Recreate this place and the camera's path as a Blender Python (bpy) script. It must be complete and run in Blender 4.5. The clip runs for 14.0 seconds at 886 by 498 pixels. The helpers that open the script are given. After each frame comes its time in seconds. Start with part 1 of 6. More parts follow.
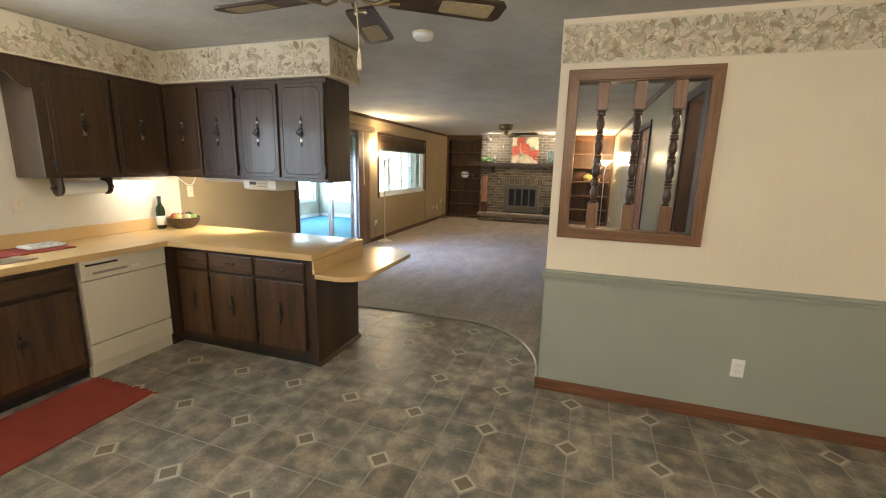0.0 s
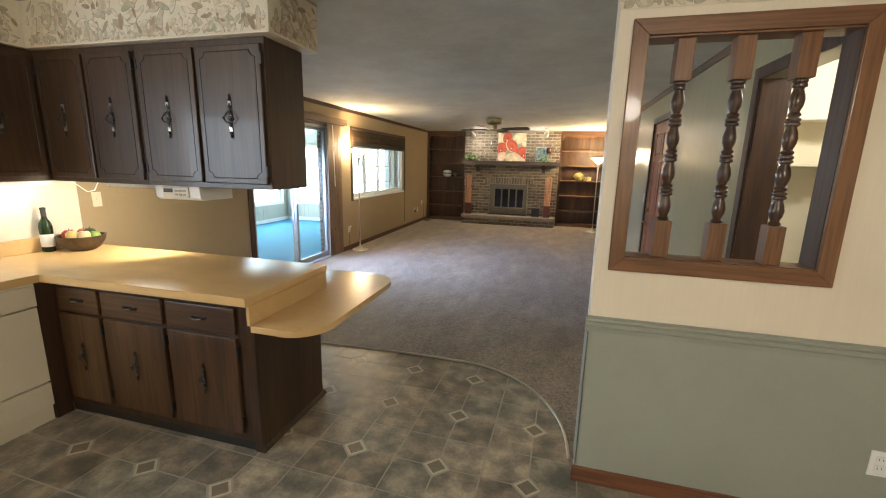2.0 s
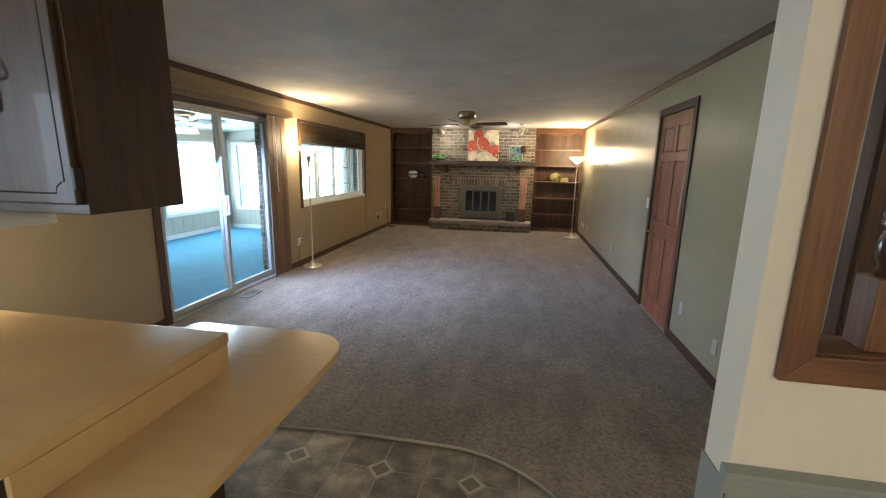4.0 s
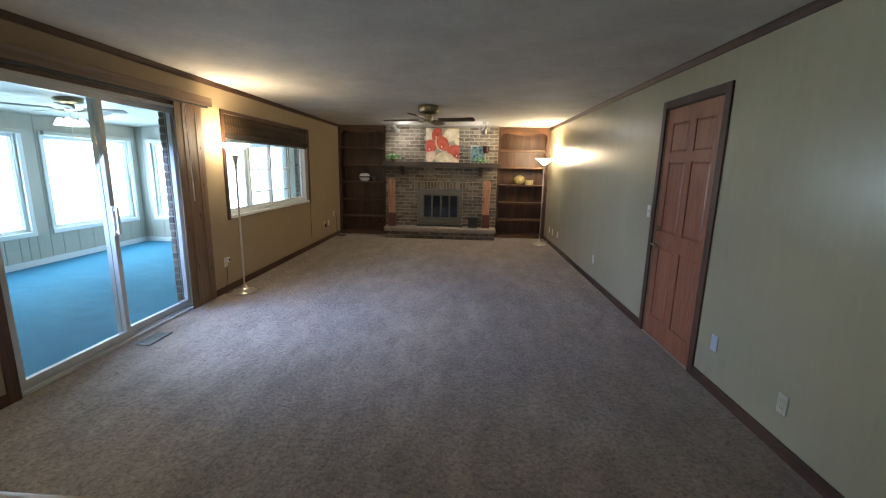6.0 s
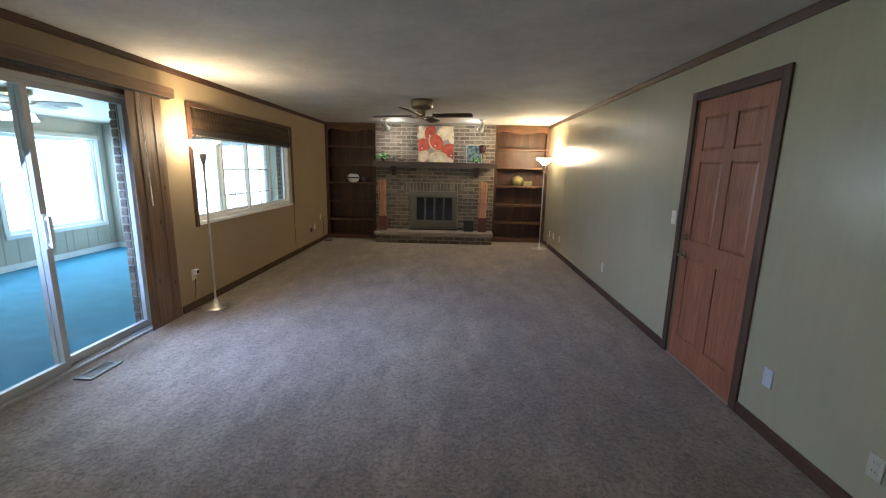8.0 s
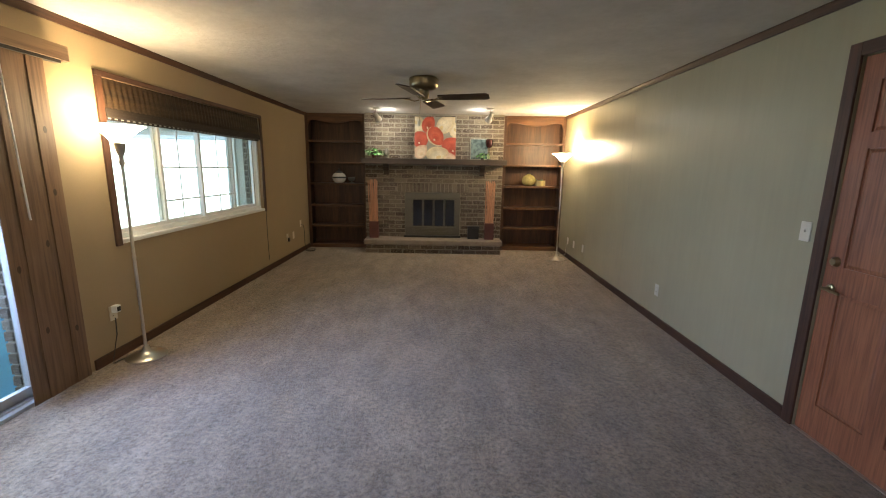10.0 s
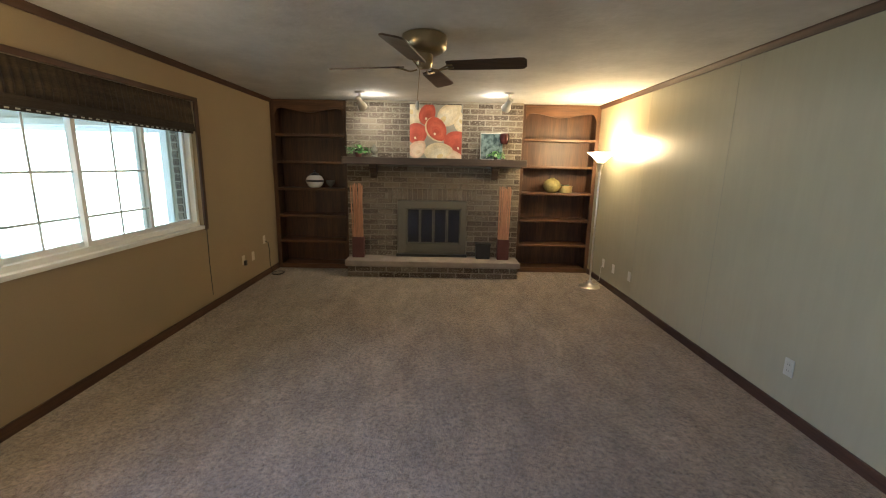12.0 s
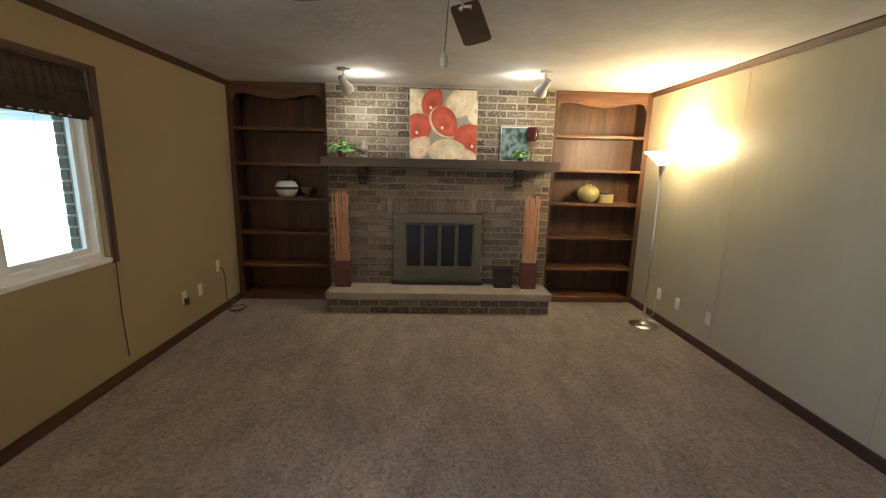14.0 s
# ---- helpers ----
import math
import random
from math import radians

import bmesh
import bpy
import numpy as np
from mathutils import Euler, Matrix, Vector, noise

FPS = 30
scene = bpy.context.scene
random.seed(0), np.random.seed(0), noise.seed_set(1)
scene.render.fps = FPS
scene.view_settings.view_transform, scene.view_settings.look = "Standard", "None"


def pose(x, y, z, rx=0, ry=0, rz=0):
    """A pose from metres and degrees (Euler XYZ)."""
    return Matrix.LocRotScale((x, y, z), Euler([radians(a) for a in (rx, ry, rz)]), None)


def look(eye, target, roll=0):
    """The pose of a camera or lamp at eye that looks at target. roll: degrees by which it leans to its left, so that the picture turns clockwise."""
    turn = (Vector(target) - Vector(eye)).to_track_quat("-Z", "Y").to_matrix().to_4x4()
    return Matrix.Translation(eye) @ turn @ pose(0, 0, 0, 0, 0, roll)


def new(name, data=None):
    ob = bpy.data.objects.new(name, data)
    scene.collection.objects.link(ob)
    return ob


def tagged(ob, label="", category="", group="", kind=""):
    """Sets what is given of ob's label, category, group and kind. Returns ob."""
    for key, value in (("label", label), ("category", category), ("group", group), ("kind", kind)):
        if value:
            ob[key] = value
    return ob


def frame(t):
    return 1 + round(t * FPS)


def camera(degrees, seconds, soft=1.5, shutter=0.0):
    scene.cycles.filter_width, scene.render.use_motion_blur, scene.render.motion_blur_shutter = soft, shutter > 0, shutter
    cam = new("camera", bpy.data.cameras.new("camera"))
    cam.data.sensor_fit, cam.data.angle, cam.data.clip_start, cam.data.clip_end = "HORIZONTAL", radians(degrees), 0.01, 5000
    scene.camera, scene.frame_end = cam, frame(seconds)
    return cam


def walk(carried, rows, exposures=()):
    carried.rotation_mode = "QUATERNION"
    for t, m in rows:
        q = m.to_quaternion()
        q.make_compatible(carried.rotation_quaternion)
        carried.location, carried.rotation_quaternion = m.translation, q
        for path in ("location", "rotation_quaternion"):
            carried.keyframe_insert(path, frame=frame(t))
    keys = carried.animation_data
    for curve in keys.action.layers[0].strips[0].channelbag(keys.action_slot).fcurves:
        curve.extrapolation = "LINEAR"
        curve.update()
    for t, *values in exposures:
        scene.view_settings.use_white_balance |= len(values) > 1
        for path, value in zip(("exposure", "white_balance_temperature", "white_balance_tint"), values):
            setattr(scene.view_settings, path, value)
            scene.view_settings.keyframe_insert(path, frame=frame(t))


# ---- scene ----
cam = camera(93.9, 14.0, soft=1.1)
PATH = [
    (0, (0.163, -0.324, 1.539), (-0.442, 1.541, 1.142), 1.4),
    (0.5, (0.082, -0.156, 1.533), (-0.513, 1.711, 1.134), 1.4),
    (1, (0.01, 0.087, 1.536), (-0.572, 1.957, 1.132), 1.3),
    (1.5, (-0.071, 0.321, 1.539), (-0.636, 2.196, 1.134), 1.2),
    (2, (-0.209, 0.533, 1.545), (-0.713, 2.425, 1.141), 1.3),
    (2.5, (-0.317, 0.759, 1.534), (-0.771, 2.664, 1.133), 1.1),
    (3, (-0.392, 0.999, 1.542), (-0.803, 2.915, 1.144), 1.1),
    (3.2, (-0.412, 1.097, 1.541), (-0.814, 3.015, 1.142), 1.1),
    (5.5, (-0.806, 2.244, 1.538), (-0.953, 4.2, 1.148), 1.3),
    (6, (-0.855, 2.426, 1.532), (-0.954, 4.386, 1.146), 1.2),
    (6.5, (-0.868, 2.594, 1.539), (-0.954, 4.554, 1.154), 1.2),
    (7, (-0.868, 2.712, 1.534), (-0.95, 4.673, 1.15), 1.2),
    (7.5, (-0.891, 2.817, 1.53), (-0.958, 4.779, 1.148), 1.3),
    (8, (-0.928, 2.949, 1.531), (-0.988, 4.911, 1.147), 1.2),
    (8.2, (-0.965, 3.015, 1.526), (-1.014, 4.977, 1.145), 1.3),
    (10.5, (-1.203, 4.516, 1.486), (-1.205, 6.478, 1.1), 1.0),
    (11, (-1.239, 4.905, 1.524), (-1.231, 6.866, 1.131), 1.2),
    (11.5, (-1.291, 5.295, 1.521), (-1.275, 7.257, 1.133), 1.2),
    (12, (-1.298, 5.674, 1.545), (-1.28, 7.635, 1.151), 1.2),
    (12.5, (-1.358, 6.059, 1.54), (-1.327, 8.02, 1.151), 1.2),
    (13, (-1.397, 6.404, 1.548), (-1.359, 8.366, 1.161), 1.2),
    (13.5, (-1.459, 6.723, 1.548), (-1.399, 8.684, 1.164), 1.2),
    (14, (-1.522, 7.002, 1.55), (-1.448, 8.963, 1.167), 1.3),
]
EXPOSURES = [(0, 0.35, 6300, 10), (3, 0.20, 6200, 10), (5.5, -0.28, 5600, 10), (8.2, -0.28, 5600, 10), (10.5, -0.22, 6250, 10), (14, -0.18, 5950, 10)]
walk(cam, [(t, look(eye, target, roll)) for t, eye, target, roll in PATH], EXPOSURES)

# ---- world and large lights ----
world = bpy.data.worlds.new("sky")
scene.world = world
world.use_nodes = True
wn = world.node_tree.nodes
sky = wn.new("ShaderNodeTexSky")
sky.sky_type, sky.sun_disc = "NISHITA", False
sky.sun_elevation, sky.sun_rotation = radians(48), radians(250)
world.node_tree.links.new(sky.outputs[0], wn["Background"].inputs[0])
wn["Background"].inputs[1].default_value = 0.12


def lamp(name, kind, m, energy, color, **more):
    data = bpy.data.lights.new(name, kind)
    data.energy, data.color = energy, color
    if kind == "AREA":
        data.shape, data.size, data.size_y = "RECTANGLE", more["w"], more["h"]
        data.spread = radians(more.get("spread", 180))
    elif kind == "SPOT":
        data.spot_size, data.spot_blend, data.shadow_soft_size = radians(more["cone"]), 0.7, 0.04
    elif kind == "SUN":
        data.angle = radians(more["angle"])
    else:
        data.shadow_soft_size = more["r"]
    ob = new(name, data)
    ob.matrix_world = m
    return ob


KITCHEN_W = 100
WARM, DAY, SPOTC = (1.0, 0.72, 0.38), (0.60, 0.80, 1.0), (1.0, 0.90, 0.74)
lamp("sun", "SUN", look((-20, 2, 22), (0, 6, 0)), 2.5, (1.0, 0.95, 0.88), angle=0.5)

# ---- helpers for meshes ----
LW, RW, CEIL, FAR, DIV = -3.69, 0.93, 2.41, 11.70, 2.465
KW = -3.62          # the kitchen's tiled wall
SUNX, SUNY0, SUNY1, SUNZ = -7.25, 2.9, 10.35, -0.04


def thing(name, x, y, z, label, category, group="", kind=""):
    return tagged_at(new(name), x, y, z, label, category, group, kind)


def tagged_at(ob, x, y, z, label, category, group, kind):
    ob.location = (x, y, z)
    bpy.context.view_layer.update()
    ob.empty_display_size = 0.1
    return tagged(ob, label, category, group, kind)


def origin(ob):
    while ob.parent:
        ob = ob.parent
    return Vector(ob.location)


def part(name, bm, mat, parent=None, label="", smooth=False):
    """One mesh object out of a bmesh in world coordinates, under a thing or a part."""
    if parent:
        bmesh.ops.translate(bm, verts=bm.verts, vec=-origin(parent))
    me = bpy.data.meshes.new(name)
    bmesh.ops.recalc_face_normals(bm, faces=bm.faces)
    bm.to_mesh(me)
    bm.free()
    me.materials.append(mat)
    if smooth:
        for p in me.polygons:
            p.use_smooth = True
        me.set_sharp_from_angle(angle=radians(40))
    ob = new(name, me)
    ob.parent = parent
    if label:
        ob["label"] = label
    return ob


def boxes(*dims, bevel=0.0):
    """A bmesh of boxes, each (x0, y0, z0, x1, y1, z1)."""
    bm = bmesh.new()
    for x0, y0, z0, x1, y1, z1 in dims:
        m = Matrix.Translation(((x0 + x1) / 2, (y0 + y1) / 2, (z0 + z1) / 2)) @ Matrix.Diagonal((abs(x1 - x0), abs(y1 - y0), abs(z1 - z0), 1))
        bmesh.ops.create_cube(bm, size=1, matrix=m)
    if bevel:
        bmesh.ops.bevel(bm, geom=bm.edges[:], offset=bevel, segments=2, affect="EDGES", profile=0.6)
    return bm


def lathe(profile, x, y, z, seg=24, axis="z"):
    """A turned shape: profile rows of (radius, height)."""
    bm = bmesh.new()
    rings = []
    for r, h in profile:
        ring = []
        for i in range(seg):
            a = 2 * math.pi * i / seg
            c, s = r * math.cos(a), r * math.sin(a)
            v = {"z": (c, s, h), "y": (c, h, s), "x": (h, c, s)}[axis]
            ring.append(bm.verts.new((x + v[0], y + v[1], z + v[2])))
        rings.append(ring)
    for a, b in zip(rings, rings[1:]):
        for i in range(seg):
            bm.faces.new((a[i], a[(i + 1) % seg], b[(i + 1) % seg], b[i]))
    for ring in (rings[0], rings[-1]):
        if (ring[0].co - ring[seg // 2].co).length > 1e-4:
            bm.faces.new(ring)
    bmesh.ops.remove_doubles(bm, verts=bm.verts, dist=1e-5)
    return bm


def prism(outline, lo, hi, axis="z", bevel=0.0):
    """An outline of (a, b) pairs pulled from lo to hi along an axis. x: (y, z); y: (x, z); z: (x, y)."""
    bm = bmesh.new()
    put = {"x": lambda a, b, c: (c, a, b), "y": lambda a, b, c: (a, c, b), "z": lambda a, b, c: (a, b, c)}[axis]
    low = [bm.verts.new(put(a, b, lo)) for a, b in outline]
    top = [bm.verts.new(put(a, b, hi)) for a, b in outline]
    bm.faces.new(low)
    bm.faces.new(top)
    n = len(outline)
    for i in range(n):
        bm.faces.new((low[i], low[(i + 1) % n], top[(i + 1) % n], top[i]))
    if bevel:
        bmesh.ops.bevel(bm, geom=[e for e in bm.edges], offset=bevel, segments=2, affect="EDGES", profile=0.6)
    return bm


def tube(points, r, seg=8):
    """A round bar along points."""
    bm = bmesh.new()
    pts = [Vector(p) for p in points]
    rings = []
    for i, p in enumerate(pts):
        d = (pts[min(i + 1, len(pts) - 1)] - pts[max(i - 1, 0)]).normalized()
        up = Vector((0, 0, 1)) if abs(d.z) < 0.9 else Vector((1, 0, 0))
        a = d.cross(up).normalized()
        b = d.cross(a)
        rings.append([bm.verts.new(p + r * (math.cos(2 * math.pi * k / seg) * a + math.sin(2 * math.pi * k / seg) * b)) for k in range(seg)])
    for a, b in zip(rings, rings[1:]):
        for k in range(seg):
            bm.faces.new((a[k], a[(k + 1) % seg], b[(k + 1) % seg], b[k]))
    bm.faces.new(rings[0])
    bm.faces.new(rings[-1])
    return bm


def wall_x(x0, x1, y0, y1, z0, z1, holes):
    """A wall that runs along y, with openings (y0, y1, z0, z1) through it."""
    out, y = [], y0
    for a, b, lo, hi in sorted(holes):
        out.append((x0, y, z0, x1, a, z1))
        if lo > z0:
            out.append((x0, a, z0, x1, b, lo))
        if hi < z1:
            out.append((x0, a, hi, x1, b, z1))
        y = b
    out.append((x0, y, z0, x1, y1, z1))
    return boxes(*out)


def wall_y(y0, y1, x0, x1, z0, z1, holes):
    out, x = [], x0
    for a, b, lo, hi in sorted(holes):
        out.append((x, y0, z0, a, y1, z1))
        if lo > z0:
            out.append((a, y0, z0, b, y1, lo))
        if hi < z1:
            out.append((a, y0, hi, b, y1, z1))
        x = b
    out.append((x, y0, z0, x1, y1, z1))
    return boxes(*out)


# ---- materials ----
def nodes(name):
    m = bpy.data.materials.new(name)
    m.use_nodes = True
    t = m.node_tree
    return m, t.nodes, t.links, t.nodes["Principled BSDF"]


def ramp(n, l, src, stops):
    r = n.new("ShaderNodeValToRGB")
    e = r.color_ramp.elements
    while len(e) < len(stops):
        e.new(0.5)
    for k, (p, c) in zip(e, stops):
        k.position, k.color = p, (*c, 1)
    l.new(src, r.inputs[0])
    return r.outputs[0]


def noise_tex(n, l, scale, detail=4, stretch=(1, 1, 1), rough=0.55):
    tc = n.new("ShaderNodeTexCoord")
    mp = n.new("ShaderNodeMapping")
    mp.inputs["Scale"].default_value = stretch
    l.new(tc.outputs["Object"], mp.inputs[0])
    t = n.new("ShaderNodeTexNoise")
    t.inputs["Scale"].default_value, t.inputs["Detail"].default_value, t.inputs["Roughness"].default_value = scale, detail, rough
    l.new(mp.outputs[0], t.inputs["Vector"])
    return t.outputs["Fac"]


def bump(n, l, b, src, strength, dist=0.002):
    k = n.new("ShaderNodeBump")
    k.inputs["Strength"].default_value, k.inputs["Distance"].default_value = strength, dist
    l.new(src, k.inputs["Height"])
    l.new(k.outputs[0], b.inputs["Normal"])
    return k


def mul(n, l, a, b, fac=1.0, mode="MULTIPLY"):
    m = n.new("ShaderNodeMix")
    m.data_type, m.blend_type = "RGBA", mode
    m.inputs[0].default_value = fac
    l.new(a, m.inputs[6])
    l.new(b, m.inputs[7])
    return m.outputs[2]


def shade(c, k):
    return tuple(min(1, v * k) for v in c)


def paint(name, c, rough=0.6, vary=0.08, scale=3.0, grain=60.0, relief=0.15, metal=0.0, stretch=(1, 1, 1), dist=0.001):
    """A surface of one colour with broad blotches and a fine grain."""
    m, n, l, b = nodes(name)
    broad = ramp(n, l, noise_tex(n, l, scale, 3), [(0.3, shade(c, 1 - vary)), (0.7, shade(c, 1 + vary))])
    fine = noise_tex(n, l, grain, 3, stretch)
    col = mul(n, l, broad, ramp(n, l, fine, [(0.25, (1 - vary,) * 3), (0.75, (1, 1, 1))]))
    l.new(col, b.inputs["Base Color"])
    b.inputs["Roughness"].default_value, b.inputs["Metallic"].default_value = rough, metal
    if relief:
        bump(n, l, b, fine, relief, dist)
    return m


def wood(name, dark, light, rough=0.45, along="z", scale=7.0, relief=0.2, coat=0.0):
    """Grain that runs along one axis, with broad figure and fine pores."""
    m, n, l, b = nodes(name)
    st = {"x": (0.09, 1, 1), "y": (1, 0.09, 1), "z": (1, 1, 0.09)}[along]
    fig = noise_tex(n, l, scale, 5, st, 0.6)
    st2 = tuple(v * 0.5 if v < 1 else v for v in st)
    pores = noise_tex(n, l, scale * 11, 3, st2)
    col = ramp(n, l, fig, [(0.3, dark), (0.52, shade(tuple((a + c) / 2 for a, c in zip(dark, light)), 1)), (0.72, light)])
    col = mul(n, l, col, ramp(n, l, pores, [(0.35, (0.62, 0.6, 0.58)), (0.6, (1, 1, 1))]))
    l.new(col, b.inputs["Base Color"])
    l.new(ramp(n, l, fig, [(0.2, (rough + 0.1,) * 3), (0.8, (rough - 0.06,) * 3)]), b.inputs["Roughness"])
    b.inputs["Coat Weight"].default_value = coat
    bump(n, l, b, pores, relief, 0.0008)
    return m


def glow(name, c, strength):
    m, n, l, b = nodes(name)
    b.inputs["Base Color"].default_value = (*c, 1)
    b.inputs["Emission Color"].default_value = (*c, 1)
    b.inputs["Emission Strength"].default_value = strength
    return m


def glass(name, c=(0.95, 0.98, 0.97), rough=0.0):
    """A thin pane: clear, with a mirror's gloss at a slant."""
    m, n, l, b = nodes(name)
    n.remove(b)
    lw = n.new("ShaderNodeLayerWeight")
    pw = n.new("ShaderNodeMath")
    pw.operation = "POWER"
    pw.inputs[1].default_value = 4.0
    l.new(lw.outputs["Facing"], pw.inputs[0])
    fr = n.new("ShaderNodeMath")
    fr.operation = "MULTIPLY_ADD"
    l.new(pw.outputs[0], fr.inputs[0])
    fr.inputs[1].default_value, fr.inputs[2].default_value = 0.45, 0.035
    tr, gl, mx = n.new("ShaderNodeBsdfTransparent"), n.new("ShaderNodeBsdfGlossy"), n.new("ShaderNodeMixShader")
    tr.inputs[0].default_value = (*c, 1)
    gl.inputs["Roughness"].default_value = rough
    l.new(fr.outputs[0], mx.inputs[0])
    l.new(tr.outputs[0], mx.inputs[1])
    l.new(gl.outputs[0], mx.inputs[2])
    l.new(mx.outputs[0], n["Material Output"].inputs[0])
    return m


M_CEIL = paint("ceiling_paint", (0.54, 0.53, 0.50), 0.85, 0.10, 2.5, 18, 0.55, dist=0.008)
M_BEIGE = paint("beige_wall", (0.315, 0.238, 0.138), 0.62, 0.05, 1.2, 90, 0.1)
M_GREENW = paint("pale_green_wall", (0.36, 0.318, 0.205), 0.27, 0.06, 1.2, 22, 0.35, stretch=(1, 1, 0.10), dist=0.002)
M_PAPER = paint("striped_wallpaper", (0.74, 0.66, 0.53), 0.6, 0.04, 1.5, 120, 0.15, stretch=(1, 1, 0.02))
M_SAGE = paint("sage_paint", (0.30, 0.318, 0.272), 0.5, 0.04, 2, 90, 0.1)
M_TRIM = wood("brown_trim", (0.040, 0.016, 0.007), (0.092, 0.038, 0.017), 0.55, "y")
M_TRIMZ = wood("brown_trim_upright", (0.040, 0.016, 0.007), (0.092, 0.038, 0.017), 0.55, "z")
M_CARPET = None
M_WHITE = paint("white_vinyl", (0.78, 0.79, 0.78), 0.35, 0.03, 4, 80, 0.05)
M_PANEL = paint("cream_panelling", (0.47, 0.445, 0.37), 0.55, 0.05, 2, 60, 0.1, stretch=(1, 1, 0.1))
M_CAB = wood("dark_stained_oak", (0.032, 0.016, 0.007), (0.072, 0.037, 0.016), 0.40, "z", 5, 0.3, coat=0.12)
M_CABW = wood("worn_stained_oak", (0.036, 0.017, 0.007), (0.135, 0.070, 0.030), 0.42, "z", 6, 0.4, coat=0.05)
M_CABWX = wood("worn_stained_oak_level", (0.036, 0.017, 0.007), (0.135, 0.070, 0.030), 0.42, "x", 6, 0.4, coat=0.05)
# one walnut: uprights and back darkened with the compartments' shade, shelves left lighter
M_BOOKZ_SHADED = wood("walnut_bookcase_shaded", (0.046, 0.018, 0.007), (0.135, 0.056, 0.020), 0.45, "z", 8, 0.2)
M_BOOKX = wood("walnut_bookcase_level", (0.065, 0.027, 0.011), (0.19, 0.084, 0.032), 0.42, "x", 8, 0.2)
M_LAMI = paint("tan_laminate", (0.60, 0.40, 0.18), 0.24, 0.06, 3, 30, 0.02, stretch=(0.15, 1, 1))
M_APPL = paint("almond_enamel", (0.64, 0.58, 0.45), 0.3, 0.02, 3, 60, 0.03)
M_GLASS = glass("pane_glass")
M_DOOR = wood("red_brown_door", (0.25, 0.088, 0.040), (0.33, 0.125, 0.060), 0.4, "z", 8, 0.12)
M_BRICKM = paint("mortar", (0.34, 0.305, 0.24), 0.9, 0.15, 6, 120, 0.6, dist=0.003)
M_TEAL = paint("teal_carpet", (0.045, 0.195, 0.30), 0.95, 0.12, 5, 260, 0.9, dist=0.006)
M_RUGM = paint("red_cotton", (0.26, 0.036, 0.019), 0.9, 0.12, 6, 300, 0.6, dist=0.003)
M_BRASS = paint("antique_brass", (0.30, 0.25, 0.155), 0.32, 0.1, 5, 60, 0.05, metal=1.0)
M_NICKEL = paint("brushed_nickel", (0.62, 0.58, 0.52), 0.3, 0.06, 5, 120, 0.05, metal=1.0)
M_STRIP = paint("polished_edging_metal", (0.72, 0.68, 0.60), 0.28, 0.05, 6, 90, 0.03, metal=0.9)
M_VENT = paint("brown_register_metal", (0.10, 0.085, 0.07), 0.4, 0.1, 6, 90, 0.05, metal=0.5)
M_BLACK = paint("black_metal", (0.018, 0.017, 0.016), 0.45, 0.1, 6, 90, 0.1)
M_IVORY = paint("ivory_plastic", (0.62, 0.55, 0.42), 0.4, 0.02, 5, 60, 0.02)

# ---- structure ----
def struct(name, bm, mat, label, category, smooth=False):
    return tagged(part(name, bm, mat, None, "", smooth), label, category, "", "structure")


M_CARPET, _n, _l, _b = nodes("taupe_cut_pile_carpet")
_path = ramp(_n, _l, noise_tex(_n, _l, 0.9, 4, (1, 0.45, 1)), [(0.32, (0.215, 0.162, 0.112)), (0.68, (0.325, 0.250, 0.178))])
_tuft = noise_tex(_n, _l, 46, 5, (1, 1, 1), 0.75)
_c = mul(_n, _l, _path, ramp(_n, _l, _tuft, [(0.32, (0.36, 0.36, 0.36)), (0.5, (0.95, 0.95, 0.95)), (0.7, (1.5, 1.5, 1.5))]))
_c = mul(_n, _l, _c, ramp(_n, _l, noise_tex(_n, _l, 5, 5, (1, 0.4, 1), 0.65), [(0.35, (0.74, 0.74, 0.74)), (0.65, (1.16, 1.16, 1.16))]))
_l.new(_c, _b.inputs["Base Color"])
_b.inputs["Roughness"].default_value = 0.95
_b.inputs["Sheen Weight"].default_value = 0.25
bump(_n, _l, _b, _tuft, 1.0, 0.016)
M_VINYL = paint("vinyl_grout", (0.34, 0.30, 0.235), 0.4, 0.1, 5, 60, 0.1)

# threshold line between vinyl and carpet, from the peninsula round to the wall's end
CURVE = [(LW, 3.47), (-2.02, 3.49), (-1.33, 3.53)]
for i in range(15):
    a = radians(90 - 6.2 * i)
    CURVE.append((-0.88 + 0.84 * math.cos(a), 2.66 + 0.87 * math.sin(a)))
CURVE.append((-0.035, 2.60))

kf = prism([(KW - 0.13, -2.2), (2.75, -2.2), (2.75, DIV + 0.05)] + [(-0.03, DIV + 0.05)] + CURVE[::-1], -0.10, 0.0)
struct("floor_kitchen", kf, M_VINYL, "vinyl kitchen floor with diamond inserts", "floor")
lf = prism([(RW + 0.05, DIV + 0.02), (RW + 0.05, 12.25), (LW - 0.1, 12.25)] + CURVE + [(-0.02, DIV + 0.06)], -0.10, 0.008)
struct("floor_living", lf, M_CARPET, "taupe cut-pile carpet with worn traffic paths", "carpet")
struct("threshold_strip", tube([(x, y, 0.007) for x, y in CURVE], 0.0085), M_STRIP, "shiny metal edging strip curving between vinyl and carpet", "threshold", True)

struct("ceiling", boxes((-4.0, -2.4, CEIL, 2.9, 12.4, CEIL + 0.2)), M_CEIL, "off-white textured ceiling", "ceiling")

